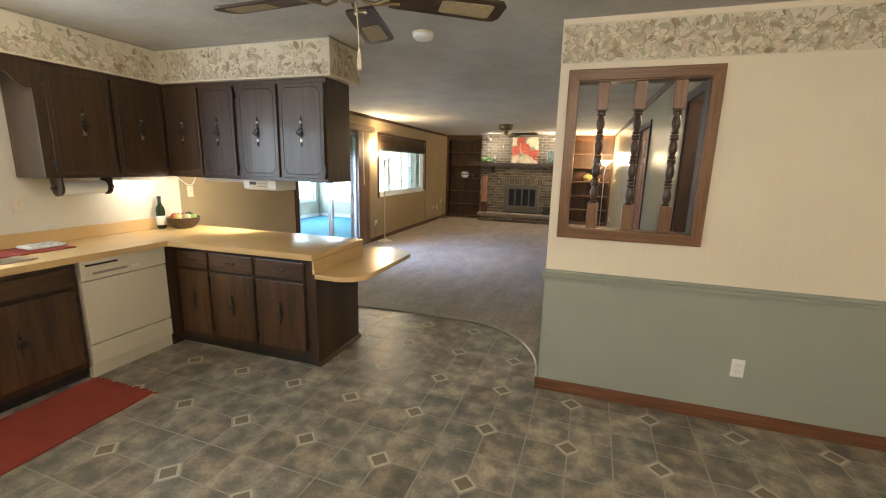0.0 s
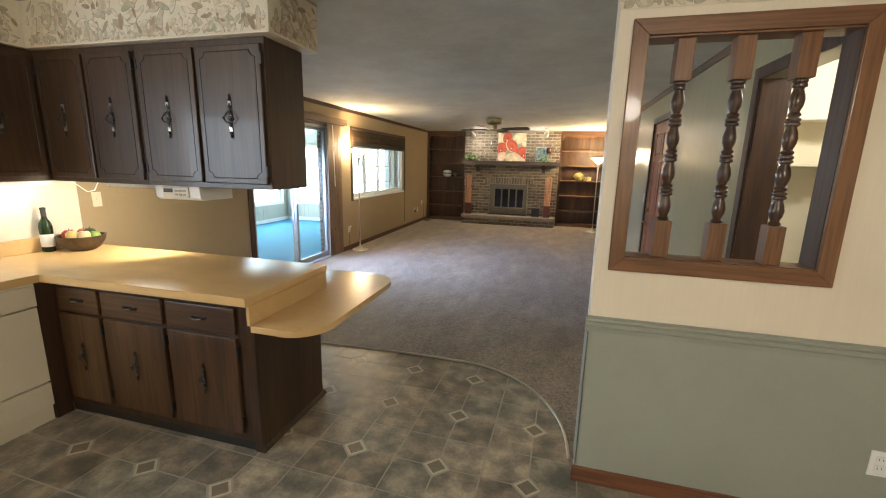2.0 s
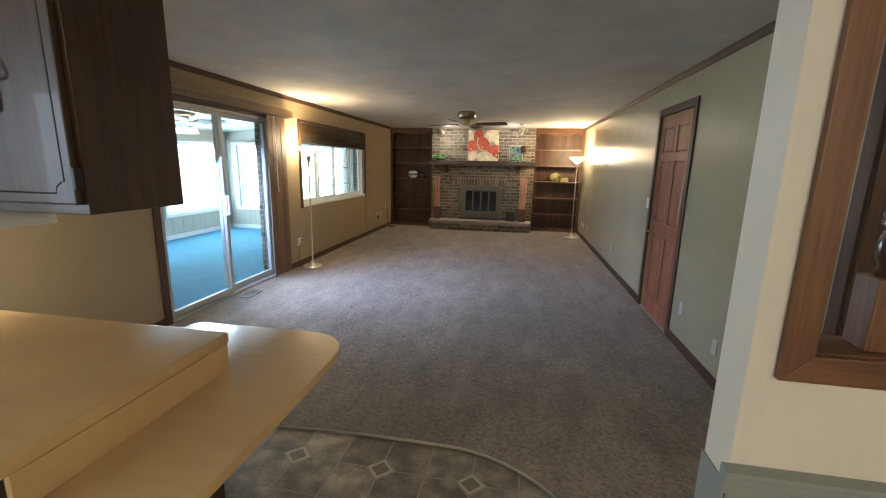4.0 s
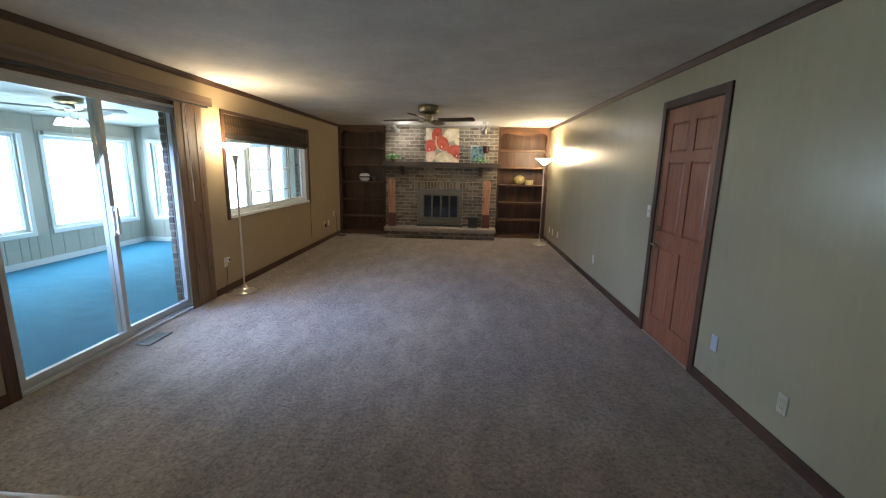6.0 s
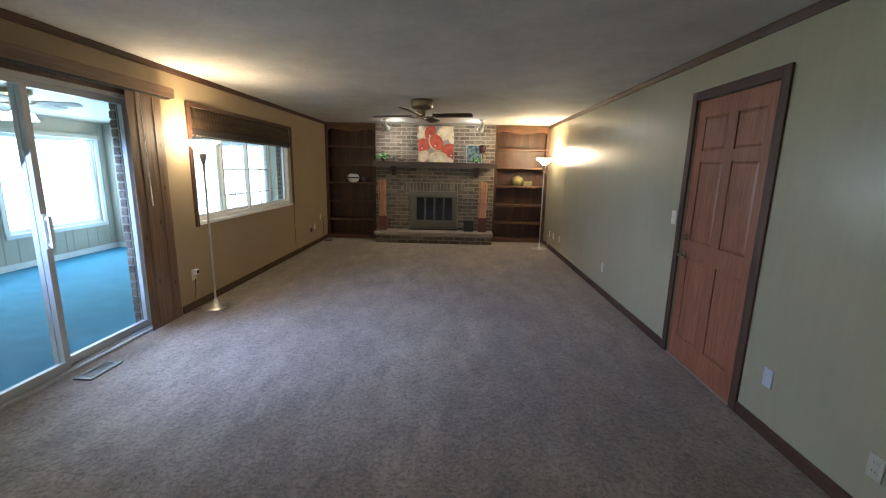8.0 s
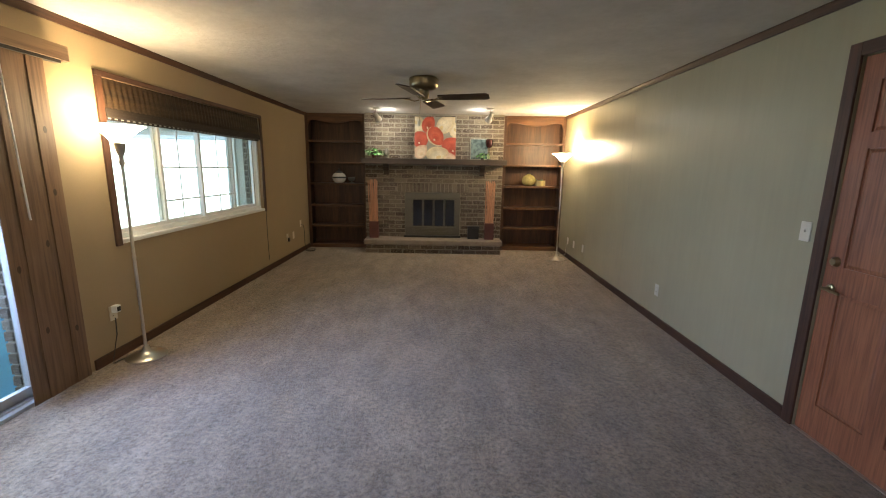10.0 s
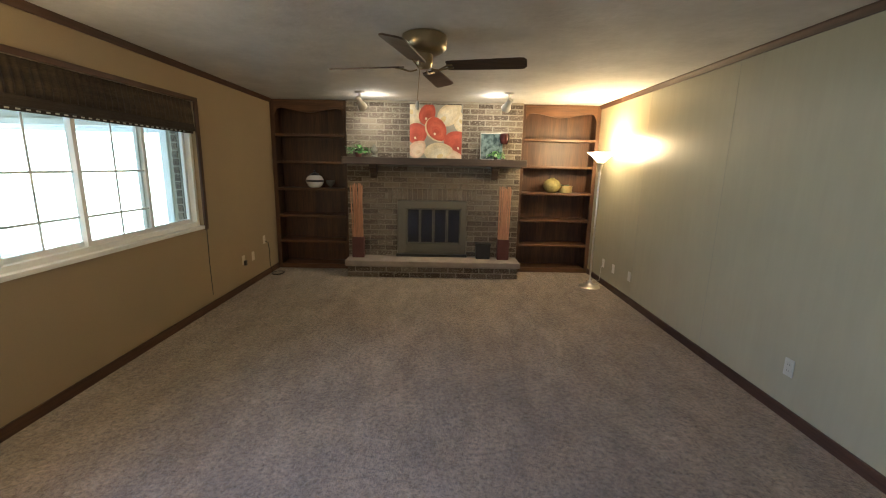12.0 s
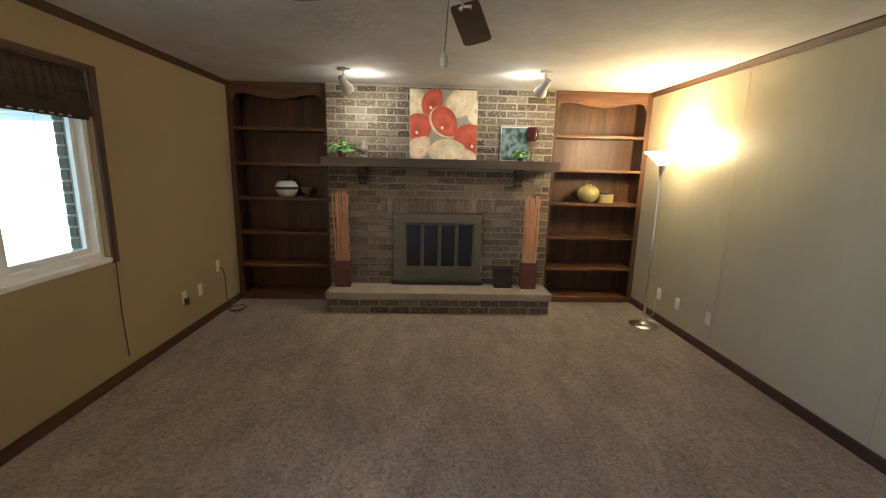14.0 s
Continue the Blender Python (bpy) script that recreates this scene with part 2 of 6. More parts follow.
SL0, SL1, SLZ = 4.72, 6.57, 2.07
WI0, WI1, WZ0, WZ1 = 7.27, 9.85, 0.89, 2.10
struct("wall_west_living", wall_x(LW - 0.24, LW, 2.75, 12.25, -0.1, CEIL, [(SL0, SL1, -0.0, SLZ), (WI0, WI1, WZ0, WZ1)]), M_BEIGE, "beige painted wall with sliding door and window", "wall")
M_TILEW = paint("cream_wall_tile", (0.62, 0.58, 0.49), 0.35, 0.05, 2, 60, 0.05)
struct("wall_west_kitchen", wall_x(KW - 0.37, KW, -2.2, 2.80, -0.1, CEIL, [(-0.25, 1.05, 1.10, 2.0)]), M_TILEW, "cream tiled kitchen wall", "wall")
struct("wall_divider", wall_y(DIV, DIV + 0.115, -0.012, 2.75, -0.1, CEIL, [(0.088, 0.826, 1.150, 2.07)]), M_PAPER, "wallpapered partition wall with spindle opening", "wall")
DR0, DR1, DRZ = 5.53, 6.385, 2.08
CL0, CL1 = 2.66, 3.56
struct("wall_east_living", wall_x(RW, RW + 0.13, DIV + 0.115, 12.25, -0.1, CEIL, [(DR0, DR1, 0.0, DRZ), (CL0, CL1, 0.0, 2.08)]), M_GREENW, "pale grey-green painted wall with slight sheen", "wall")
struct("wall_far", boxes((LW - 0.24, 12.05, -0.1, RW + 0.13, 12.25, CEIL)), M_BEIGE, "beige wall behind fireplace", "wall")
struct("wall_south", boxes((KW - 0.37, -2.35, -0.1, 2.9, -2.2, CEIL)), M_PAPER, "plain papered kitchen wall", "wall")
struct("wall_east_kitchen", boxes((2.75, -2.2, -0.1, 2.9, DIV + 0.115, CEIL)), M_PAPER, "plain papered kitchen wall", "wall")
struct("wall_garage", boxes((1.75, 4.2, -0.1, 1.85, 7.4, CEIL)), M_PAPER, "plain wall beyond the door", "wall")

# sage wainscot, chair rail, border and baseboard on the partition
struct("wainscot", boxes((-0.016, DIV - 0.006, 0.085, 2.75, DIV, 0.82), (-0.018, DIV - 0.006, 0.085, -0.012, DIV + 0.118, 0.82)), M_SAGE, "sage green painted wainscot", "wainscot")
rail = prism([(DIV, 0.80), (DIV - 0.010, 0.80), (DIV - 0.014, 0.822), (DIV - 0.022, 0.83), (DIV - 0.024, 0.85), (DIV - 0.034, 0.86), (DIV - 0.034, 0.872), (DIV, 0.874)], -0.030, 2.75, "x")
struct("chair_rail", rail, M_SAGE, "sage green moulded chair rail", "chair rail")
M_BASE = wood("red_brown_baseboard", (0.13, 0.05, 0.022), (0.21, 0.088, 0.042), 0.42, "x")
struct("baseboard_kitchen", boxes((-0.03, DIV - 0.016, 0.0, 2.75, DIV - 0.002, 0.085), bevel=0.004), M_BASE, "red-brown stained kitchen baseboard", "baseboard")
struct("baseboard_west", boxes((LW, 2.87, 0, LW + 0.014, SL0 - 0.08, 0.085), (LW, 6.88, 0, LW + 0.014, FAR, 0.085), bevel=0.004), M_TRIM, "dark brown baseboard", "baseboard")
struct("baseboard_east", boxes((RW - 0.014, CL1 + 0.07, 0, RW, DR0 - 0.07, 0.085), (RW - 0.014, DR1 + 0.07, 0, RW, FAR, 0.085), bevel=0.004), M_TRIM, "dark brown baseboard", "baseboard")
cr = [(0, -0.05), (0.012, -0.05), (0.02, -0.03), (0.03, -0.012), (0.03, 0), (0, 0)]
struct("crown_trim_west", prism([(LW + a, CEIL + b) for a, b in cr], 2.835, FAR, "y"), M_TRIM, "dark brown ceiling trim", "trim")
struct("crown_trim_east", prism([(RW - a, CEIL + b) for a, b in cr], DIV + 0.12, FAR, "y"), M_TRIM, "dark brown ceiling trim", "trim")

# ---- daylight in the openings and glow beyond the windows ----
M_SKYGLOW = glow("overcast_sky_glow", (0.93, 1.0, 0.99), 5.0)
struct("backdrop", boxes((-10.2, 0.0, -1.0, -10.1, 14.4, 6.0), (-10.1, 14.3, -1.0, -3.0, 14.4, 6.0)), M_SKYGLOW, "bright overcast sky outside", "sky")
M_LAWN = paint("lawn", (0.10, 0.14, 0.05), 0.9, 0.2, 1, 40, 0.5)
struct("ground", boxes((-300, -300, -0.6, 300, 300, -0.5)), M_LAWN, "lawn outside the house", "ground")

# ---- sunroom ----
SW = [(4.57, 6.17), (6.55, 8.15), (8.53, 10.13)]     # windows in the west wall
SZ0, SZ1, SH, SL = 0.47, 1.88, 2.42, 2.16
M_GROOVE = paint("groove_shadow_line", (0.30, 0.28, 0.24), 0.7, 0.05)
struct("floor_sunroom", boxes((SUNX - 0.1, SUNY0, -0.2, LW - 0.24, SUNY1 + 0.1, SUNZ)), M_TEAL, "teal blue low-pile sunroom carpet", "carpet")
struct("wall_sunroom_west", wall_x(SUNX - 0.1, SUNX, SUNY0, SUNY1, -0.2, 2.5, [(a, b, SZ0, SZ1) for a, b in SW]), M_PANEL, "cream panelled sunroom wall with windows", "wall")
struct("wall_sunroom_north", wall_y(SUNY1, SUNY1 + 0.1, SUNX - 0.1, LW - 0.24, -0.2, 2.5, [(-6.97, -4.35, SZ0, SZ1)]), M_PANEL, "cream panelled sunroom wall with window", "wall")
struct("wall_sunroom_south", boxes((SUNX - 0.1, SUNY0 - 0.1, -0.2, LW - 0.24, SUNY0, 2.5)), M_PANEL, "cream panelled sunroom wall", "wall")
struct("ceiling_sunroom", prism([(SUNX - 0.1, SL), (LW - 0.24, SH), (LW - 0.24, SH + 0.12), (SUNX - 0.1, SL + 0.12)], SUNY0 - 0.1, SUNY1 + 0.1, "y"), M_PANEL, "cream sloping sunroom ceiling", "ceiling")
struct("baseboard_sunroom", boxes((SUNX, SUNY0, SUNZ, SUNX + 0.015, SUNY1, SUNZ + 0.09), (SUNX + 0.015, SUNY1 - 0.015, SUNZ, LW - 0.3, SUNY1, SUNZ + 0.09)), M_WHITE, "white sunroom baseboard", "baseboard")

# upright grooves between the panels
wallp = bpy.data.objects["wall_sunroom_west"]
wallq = bpy.data.objects["wall_sunroom_north"]
random.seed(4)
yy = SUNY0 + 0.15
while yy < SUNY1 - 0.05:
    inside = any(a - 0.08 < yy < b + 0.08 for a, b in SW)
    part("groove", boxes((SUNX, yy - 0.005, SUNZ + 0.09, SUNX + 0.003, yy + 0.005, SZ0 - 0.06 if inside else SL + 0.02)), M_GROOVE, wallp)
    yy += random.choice((0.13, 0.2, 0.27))
xx = SUNX + 0.12
while xx < LW - 0.4:
    inside = -7.05 < xx < -4.27
    part("groove", boxes((xx - 0.005, SUNY1 - 0.003, SUNZ + 0.09, xx + 0.005, SUNY1, SZ0 - 0.06 if inside else SL + 0.02)), M_GROOVE, wallq)
    xx += random.choice((0.13, 0.2, 0.27))


def sun_window(name, a, b, north=False):
    """A white framed window with casing, sash and pane; along y in the west wall, or along x in the north wall."""
    w = thing(name, 0, 0, 0, "white vinyl sunroom window with plain casing", "window", "sunroom windows", "structure")

    def box(u0, d0, z0, u1, d1, z1, bevel=0.0):
        if north:
            return boxes((u0, SUNY1 - d1, z0, u1, SUNY1 - d0, z1), bevel=bevel)
        return boxes((SUNX + d0, u0, z0, SUNX + d1, u1, z1), bevel=bevel)
    c = 0.065
    part("casing", box(a - c, 0.0, SZ1, b + c, 0.02, SZ1 + c, 0.003), M_WHITE, w)
    part("casing", box(a - c, 0.0, SZ0 - c, b + c, 0.03, SZ0, 0.003), M_WHITE, w)
    part("casing", box(a - c, 0.0, SZ0, a, 0.02, SZ1, 0.003), M_WHITE, w)
    part("casing", box(b, 0.0, SZ0, b + c, 0.02, SZ1, 0.003), M_WHITE, w)
    f = 0.045
    for q in (box(a, -0.09, SZ0, b, -0.03, SZ0 + f), box(a, -0.09, SZ1 - f, b, -0.03, SZ1), box(a, -0.09, SZ0 + f, a + f, -0.03, SZ1 - f), box(b - f, -0.09, SZ0 + f, b, -0.03, SZ1 - f)):
        part("sash", q, M_WHITE, w)
    p = part("pane", box(a + f, -0.065, SZ0 + f, b - f, -0.06, SZ1 - f), M_GLASS, w)
    p.visible_shadow = False
    hr = part("blind_headrail", box(a - 0.05, 0.03, SZ1 + 0.01, b + 0.05, 0.09, SZ1 + 0.075, 0.008), M_PANEL, w, "rolled-up cream blind headrail")
    part("pull_cord", tube([(p_[0], p_[1], p_[2]) for p_ in ([(b - 0.1, SUNY1 - 0.06, SZ1 - 0.6), (b - 0.1, SUNY1 - 0.06, SZ1)] if north else [(SUNX + 0.06, b - 0.1, SZ1 - 0.6), (SUNX + 0.06, b - 0.1, SZ1)])], 0.004), M_WHITE, w)
    return w


for i, (a, b) in enumerate(SW):
    sun_window("window_sunroom_%d" % (i + 1), a, b)
    lamp("window_daylight", "AREA", look((SUNX - 0.02, (a + b) / 2, 1.2), (0, (a + b) / 2, 1.0)), (12, 76, 100)[i], DAY, w=1.5, h=1.3)
sun_window("window_sunroom_4", -6.97, -4.35, True)
lamp("window_daylight", "AREA", look((-5.7, SUNY1 + 0.02, 1.2), (-5.7, 0, 1.0)), 55, DAY, w=2.5, h=1.3)

M_BULB = glow("lit_frosted_glass", (1.0, 0.93, 0.8), 8.0)
M_BLADEW = paint("white_blade", (0.70, 0.68, 0.62), 0.45, 0.03)


def ceiling_fan(name, x, y, top, zb, r, n, turn, m_body, m_blade, label, m_inset=None, pitch=-10):
    """A fan at rest: canopy, motor, hub, irons and blades."""
    f = thing(name, x, y, top, label, "ceiling fan")
    d = top - zb
    part("motor_housing", lathe([(0.0, 0), (0.13, 0), (0.150, -0.012), (0.155, -0.03), (0.150, -0.045), (0.152, -0.06), (0.148, -d * 0.45), (0.125, -d * 0.56), (0.09, -d * 0.62), (0, -d * 0.62)], x, y, top, 32), m_body, f, smooth=True)
    part("hub", lathe([(0.0, -d * 0.62), (0.055, -d * 0.62), (0.06, -d * 0.85), (0.05, -d * 1.03), (0.03, -d * 1.1), (0, -d * 1.1)], x, y, top, 20), m_body, f, smooth=True)
    for k in range(n):
        a = radians(turn + 360 * k / n)
        m = Matrix.Translation((x, y, zb)) @ Matrix.Rotation(a, 4, "Z") @ Matrix.Rotation(radians(pitch), 4, "X")
        w0, w1 = 0.055, 0.074
        out = [(0.16, -w0), (0.18, -w0 - 0.006), (r - 0.05, -w1), (r - 0.02, -w1 + 0.004), (r, -w1 + 0.03), (r, w1 - 0.03), (r - 0.02, w1 - 0.004), (r - 0.05, w1), (0.18, w0 + 0.006), (0.16, w0)]
        bm = prism(out, -0.005, 0.005)
        bmesh.ops.transform(bm, matrix=m, verts=bm.verts)
        bl = part("blade", bm, m_blade, f)
        if m_inset:
            bm = prism([(0.36, -0.036), (0.375, -0.042), (r - 0.065, -0.048), (r - 0.05, -0.04), (r - 0.05, 0.04), (r - 0.065, 0.048), (0.375, 0.042), (0.36, 0.036)], -0.0068, -0.005)
            bmesh.ops.transform(bm, matrix=m, verts=bm.verts)
            part("cane_inset", bm, m_inset, bl, "pale woven cane inset")
        bm = tube([(0.05, 0, -0.02), (0.10, 0.0, -0.03), (0.14, 0.012, -0.018), (0.17, 0.022, -0.008), (0.20, 0.02, -0.006)], 0.006, 6)
        bm2 = tube([(0.10, 0.0, -0.03), (0.14, -0.012, -0.018), (0.17, -0.022, -0.008), (0.20, -0.02, -0.006)], 0.006, 6)
        me = bpy.data.meshes.new("tmp")
        bm2.to_mesh(me)
        bm2.free()
        bm.from_mesh(me)
        bpy.data.meshes.remove(me)
        bmesh.ops.transform(bm, matrix=m, verts=bm.verts)
        part("blade_iron", bm, m_body, f, smooth=True)
    return f


sfan = ceiling_fan("sunroom_ceiling_fan", -5.80, 7.55, 2.29, 2.15, 0.6, 5, 20, M_BRASS, M_GROOVE, "bronze ceiling fan with lit glass shades")
for k in range(4):
    a = radians(30 + 90 * k)
    cx, cy = -5.80 + 0.11 * math.cos(a), 7.55 + 0.11 * math.sin(a)
    part("light_shade", lathe([(0.02, 0.09), (0.03, 0.08), (0.045, 0.05), (0.06, 0.015), (0.068, 0.0), (0.0, 0.012)], cx, cy, 1.95, 16), M_BULB, sfan, "lit frosted glass shade", True)
part("pull_chain", tube([(-5.80, 7.55, 2.12), (-5.80, 7.55, 1.80)], 0.004, 6), M_NICKEL, sfan)

# daylight that comes on through the sliding door
lamp("slider_daylight", "AREA", look((LW - 0.22, (SL0 + SL1) / 2, 1.35), (LW + 1.5, 6.5, 0.0)), 58, (0.47, 0.60, 1.0), w=1.6, h=0.9, spread=95)
lamp("window_daylight", "AREA", look((LW - 0.20, (WI0 + WI1) / 2, 1.50), (-1.0, 7.4, 0.0)), 4, (0.50, 0.66, 1.0), w=2.3, h=0.5, spread=70)

# ---- brick ----
def brick_mat():
    m, n, l, b = nodes("washed_brick")
    oi = n.new("ShaderNodeObjectInfo")
    base = ramp(n, l, oi.outputs["Random"], [(0.0, (0.070, 0.048, 0.031)), (0.35, (0.125, 0.092, 0.062)), (0.7, (0.165, 0.126, 0.086)), (1.0, (0.25, 0.205, 0.148))])
    tc = n.new("ShaderNodeTexCoord")
    add = n.new("ShaderNodeVectorMath")
    add.operation = "ADD"
    sc = n.new("ShaderNodeVectorMath")
    sc.operation = "SCALE"
    comb = n.new("ShaderNodeCombineXYZ")
    for k in range(3):
        l.new(oi.outputs["Random"], comb.inputs[k])
    l.new(comb.outputs[0], sc.inputs[0])
    sc.inputs["Scale"].default_value = 37.0
    l.new(tc.outputs["Object"], add.inputs[0])
    l.new(sc.outputs[0], add.inputs[1])
    t1, t2 = n.new("ShaderNodeTexNoise"), n.new("ShaderNodeTexNoise")
    for t, s, d in ((t1, 9.0, 5), (t2, 70.0, 4)):
        t.inputs["Scale"].default_value, t.inputs["Detail"].default_value = s, d
        l.new(add.outputs[0], t.inputs["Vector"])
    wash = n.new("ShaderNodeValToRGB")
    wash.color_ramp.elements[0].position, wash.color_ramp.elements[1].position = 0.55, 0.68
    l.new(t1.outputs["Fac"], wash.inputs[0])
    mx = n.new("ShaderNodeMix")
    mx.data_type = "RGBA"
    l.new(wash.outputs[0], mx.inputs[0])
    l.new(base, mx.inputs[6])
    mx.inputs[7].default_value = (0.47, 0.43, 0.35, 1)
    col = mul(n, l, mx.outputs[2], ramp(n, l, t2.outputs["Fac"], [(0.3, (0.6, 0.6, 0.6)), (0.65, (1.05, 1.05, 1.05))]))
    l.new(col, b.inputs["Base Color"])
    b.inputs["Roughness"].default_value = 0.88
    bump(n, l, b, t2.outputs["Fac"], 0.7, 0.004)
    return m


M_BRICK = brick_mat()


def brick_mesh():
    """A unit brick, x 1 wide, z 1 high, its face at y = 0, with worn edges."""
    bm = boxes((0.0, 0.0, 0.0, 1.0, 1.0, 1.0))
    me = bpy.data.meshes.new("brick")
    for v in bm.verts:
        if v.co.y < 0.5:
            v.co.x += 0.012 if v.co.x < 0.5 else -0.012
            v.co.z += 0.04 if v.co.z < 0.5 else -0.04
    bm.verts.ensure_lookup_table()
    fr = [f for f in bm.faces if abs(f.calc_center_median().y) < 0.01]
    r = bmesh.ops.inset_region(bm, faces=fr, thickness=0.02, depth=0.0)
    for v in bm.verts:
        if v.co.y < 0.01 and not any(v in f.verts for f in fr):
            v.co.y = 0.12
    bmesh.ops.recalc_face_normals(bm, faces=bm.faces)
    bm.to_mesh(me)
    bm.free()
    me.materials.append(M_BRICK)
    return me


BRICK = brick_mesh()


def lay(parent, x, y, z, w, h, depth=0.03, rz=0.0):
    """One brick with its lower left front corner at x, y, z; rz turns its face about the upright."""
    ob = new("brick", BRICK)
    ob.parent = parent
    ob.location = Vector((x, y + random.uniform(-0.003, 0.003), z)) - origin(parent)
    ob.rotation_euler = (0, 0, rz)
    ob.scale = (w, depth, h)
    return ob


def courses(parent, x0, x1, y, z0, z1, holes=(), pitch=0.0755, length=0.214, joint=0.011, first=0, rz=0.0):
    """Running bond between x0 and x1, cut round holes (x0, x1, z0, z1)."""
    z, row = z0, first
    while z + pitch * 0.6 < z1:
        h = min(pitch - joint, z1 - z - 0.002)
        spans = [(x0, x1)]
        for a, b, lo, hi in holes:
            if lo < z + h / 2 < hi:
                spans = [s for p, q in spans for s in ((p, min(q, a)), (max(p, b), q)) if s[1] - s[0] > 0.03]
        for p, q in spans:
            x = x0 - (length * 0.5 if row % 2 else 0) + random.uniform(-0.006, 0.006)
            while x < q:
                a, b = max(x, p), min(x + length - joint, q - 0.004)
                if b - a > 0.035:
                    if rz:
                        lay(parent, x0, y + (a - x0) * (1 if rz > 0 else -1), z, b - a, h, 0.03, rz)
                    else:
                        lay(parent, a, y, z, b - a, h)
                x += length
        z += pitch
        row += 1


# two panel joints in the long wall
M_SEAM = paint("wall_joint", (0.24, 0.21, 0.135), 0.5, 0.05)
for y in (8.96, 10.285):
    part("panel_joint", boxes((RW - 0.0012, y - 0.0018, 0.09, RW, y + 0.0018, CEIL - 0.05)), M_SEAM, bpy.data.objects["wall_east_living"])

# ---- fireplace ----
FX0, FX1, FY = -2.615, -0.175, 11.60
random.seed(11)
fire = thing("fireplace", (FX0 + FX1) / 2, FY, 0, "whitewashed grey-brown brick fireplace with raised hearth", "fireplace")
IX0, IX1, IZ0, IZ1 = -1.90, -0.92, 0.265, 1.05
part("mortar_wall", wall_y(FY + 0.012, 12.05, FX0, FX1, 0.0, CEIL - 0.004, [(IX0 + 0.05, IX1 - 0.05, 0.3, IZ1 - 0.05)]), M_BRICKM, fire)
courses(fire, FX0, FX1, FY, 1.645, CEIL - 0.03)
courses(fire, FX0, FX1, FY, 0.25, 1.545, [(-2.045, -0.775, IZ1 - 0.01, 1.19), (IX0 - 0.008, IX1 + 0.008, 0.2, IZ1)])
x = -2.04
while x < -0.80:
    lay(fire, x, FY - 0.004, IZ1 + 0.006, 0.058, 0.164)
    x += 0.0705
part("hearth_base", boxes((-2.553, 11.262, 0.0, -0.217, FY + 0.01, 0.165)), M_BRICKM, fire)
courses(fire, -2.558, -0.212, 11.25, 0.010, 0.168, pitch=0.078)
courses(fire, -2.568, -2.568 + 0.34, 11.595, 0.010, 0.168, pitch=0.078, rz=-math.pi / 2)
courses(fire, -0.202, -0.202 + 0.34, 11.255, 0.010, 0.168, pitch=0.078, rz=math.pi / 2)
M_STONE = paint("limestone_slab", (0.30, 0.245, 0.20), 0.85, 0.14, 7, 90, 0.7, dist=0.004)
bm = boxes((-2.592, 11.215, 0.165, -0.182, FY + 0.005, 0.247), bevel=0.012)
bmesh.ops.subdivide_edges(bm, edges=[e for e in bm.edges if e.calc_length() > 0.5], cuts=40)
for v in bm.verts:
    if v.co.y < 11.3:
        v.co.y += 0.010 * noise.noise(v.co * 7)
        v.co.z += 0.005 * noise.noise(v.co * 9 + Vector((3, 1, 2)))
part("hearth_slab", bm, M_STONE, fire, "thick rough-edged tan stone hearth slab")
M_MANTEL = wood("dark_mantel_wood", (0.030, 0.019, 0.013), (0.075, 0.05, 0.034), 0.5, "x", 6, 0.3)
bm = boxes((-2.648, 11.41, 1.545, -0.128, FY + 0.004, 1.642), bevel=0.006)
part("mantel_shelf", bm, M_MANTEL, fire, "dark brown timber mantel shelf")
for cx in (-2.235, -0.545):
    out = [(FY, 1.545), (FY, 1.36), (FY - 0.035, 1.36), (FY - 0.05, 1.385), (FY - 0.055, 1.42), (FY - 0.085, 1.44), (FY - 0.11, 1.475), (FY - 0.12, 1.50), (FY - 0.155, 1.51), (FY - 0.16, 1.545)]
    part("corbel", prism(out, cx - 0.045, cx + 0.045, "x"), M_MANTEL, fire)

M_INSERT = paint("bronze_grey_metal", (0.125, 0.115, 0.09), 0.45, 0.06, 5, 80, 0.05, metal=0.3)
M_FGLASS, _n, _l, _b = nodes("smoked_fireplace_glass")
_b.inputs["Base Color"].default_value = (0.012, 0.013, 0.018, 1)
_b.inputs["Roughness"].default_value = 0.08
GX0, GX1, GZ0, GZ1 = -1.775, -1.005, 0.435, 0.945
ins = part("insert_frame", boxes((IX0, FY - 0.03, GZ1, IX1, FY + 0.05, IZ1), (IX0, FY - 0.03, IZ0 + 0.02, IX1, FY + 0.05, GZ0), (IX0, FY - 0.03, GZ0, GX0, FY + 0.05, GZ1), (GX1, FY - 0.03, GZ0, IX1, FY + 0.05, GZ1), bevel=0.003), M_INSERT, fire, "bronze grey metal insert surround")
for i in range(4):
    a = GX0 + (GX1 - GX0) * i / 4
    b = GX0 + (GX1 - GX0) * (i + 1) / 4
    part("glass_door", boxes((a + 0.018, FY - 0.012, GZ0 + 0.02, b - 0.018, FY - 0.006, GZ1 - 0.02)), M_FGLASS, ins, "smoked glass bifold door panel")
    part("door_frame", boxes((a + 0.003, FY - 0.022, GZ0 + 0.004, a + 0.018, FY, GZ1 - 0.004), (b - 0.018, FY - 0.022, GZ0 + 0.004, b - 0.003, FY, GZ1 - 0.004), (a + 0.018, FY - 0.022, GZ0 + 0.004, b - 0.018, FY, GZ0 + 0.02), (a + 0.018, FY - 0.022, GZ1 - 0.02, b - 0.018, FY, GZ1 - 0.004)), M_INSERT, ins)
for i in range(4):
    part("louvre", boxes((IX0 + 0.12, FY - 0.036, 0.315 + 0.026 * i, IX1 - 0.12, FY - 0.028, 0.331 + 0.026 * i), bevel=0.002), M_INSERT, ins)
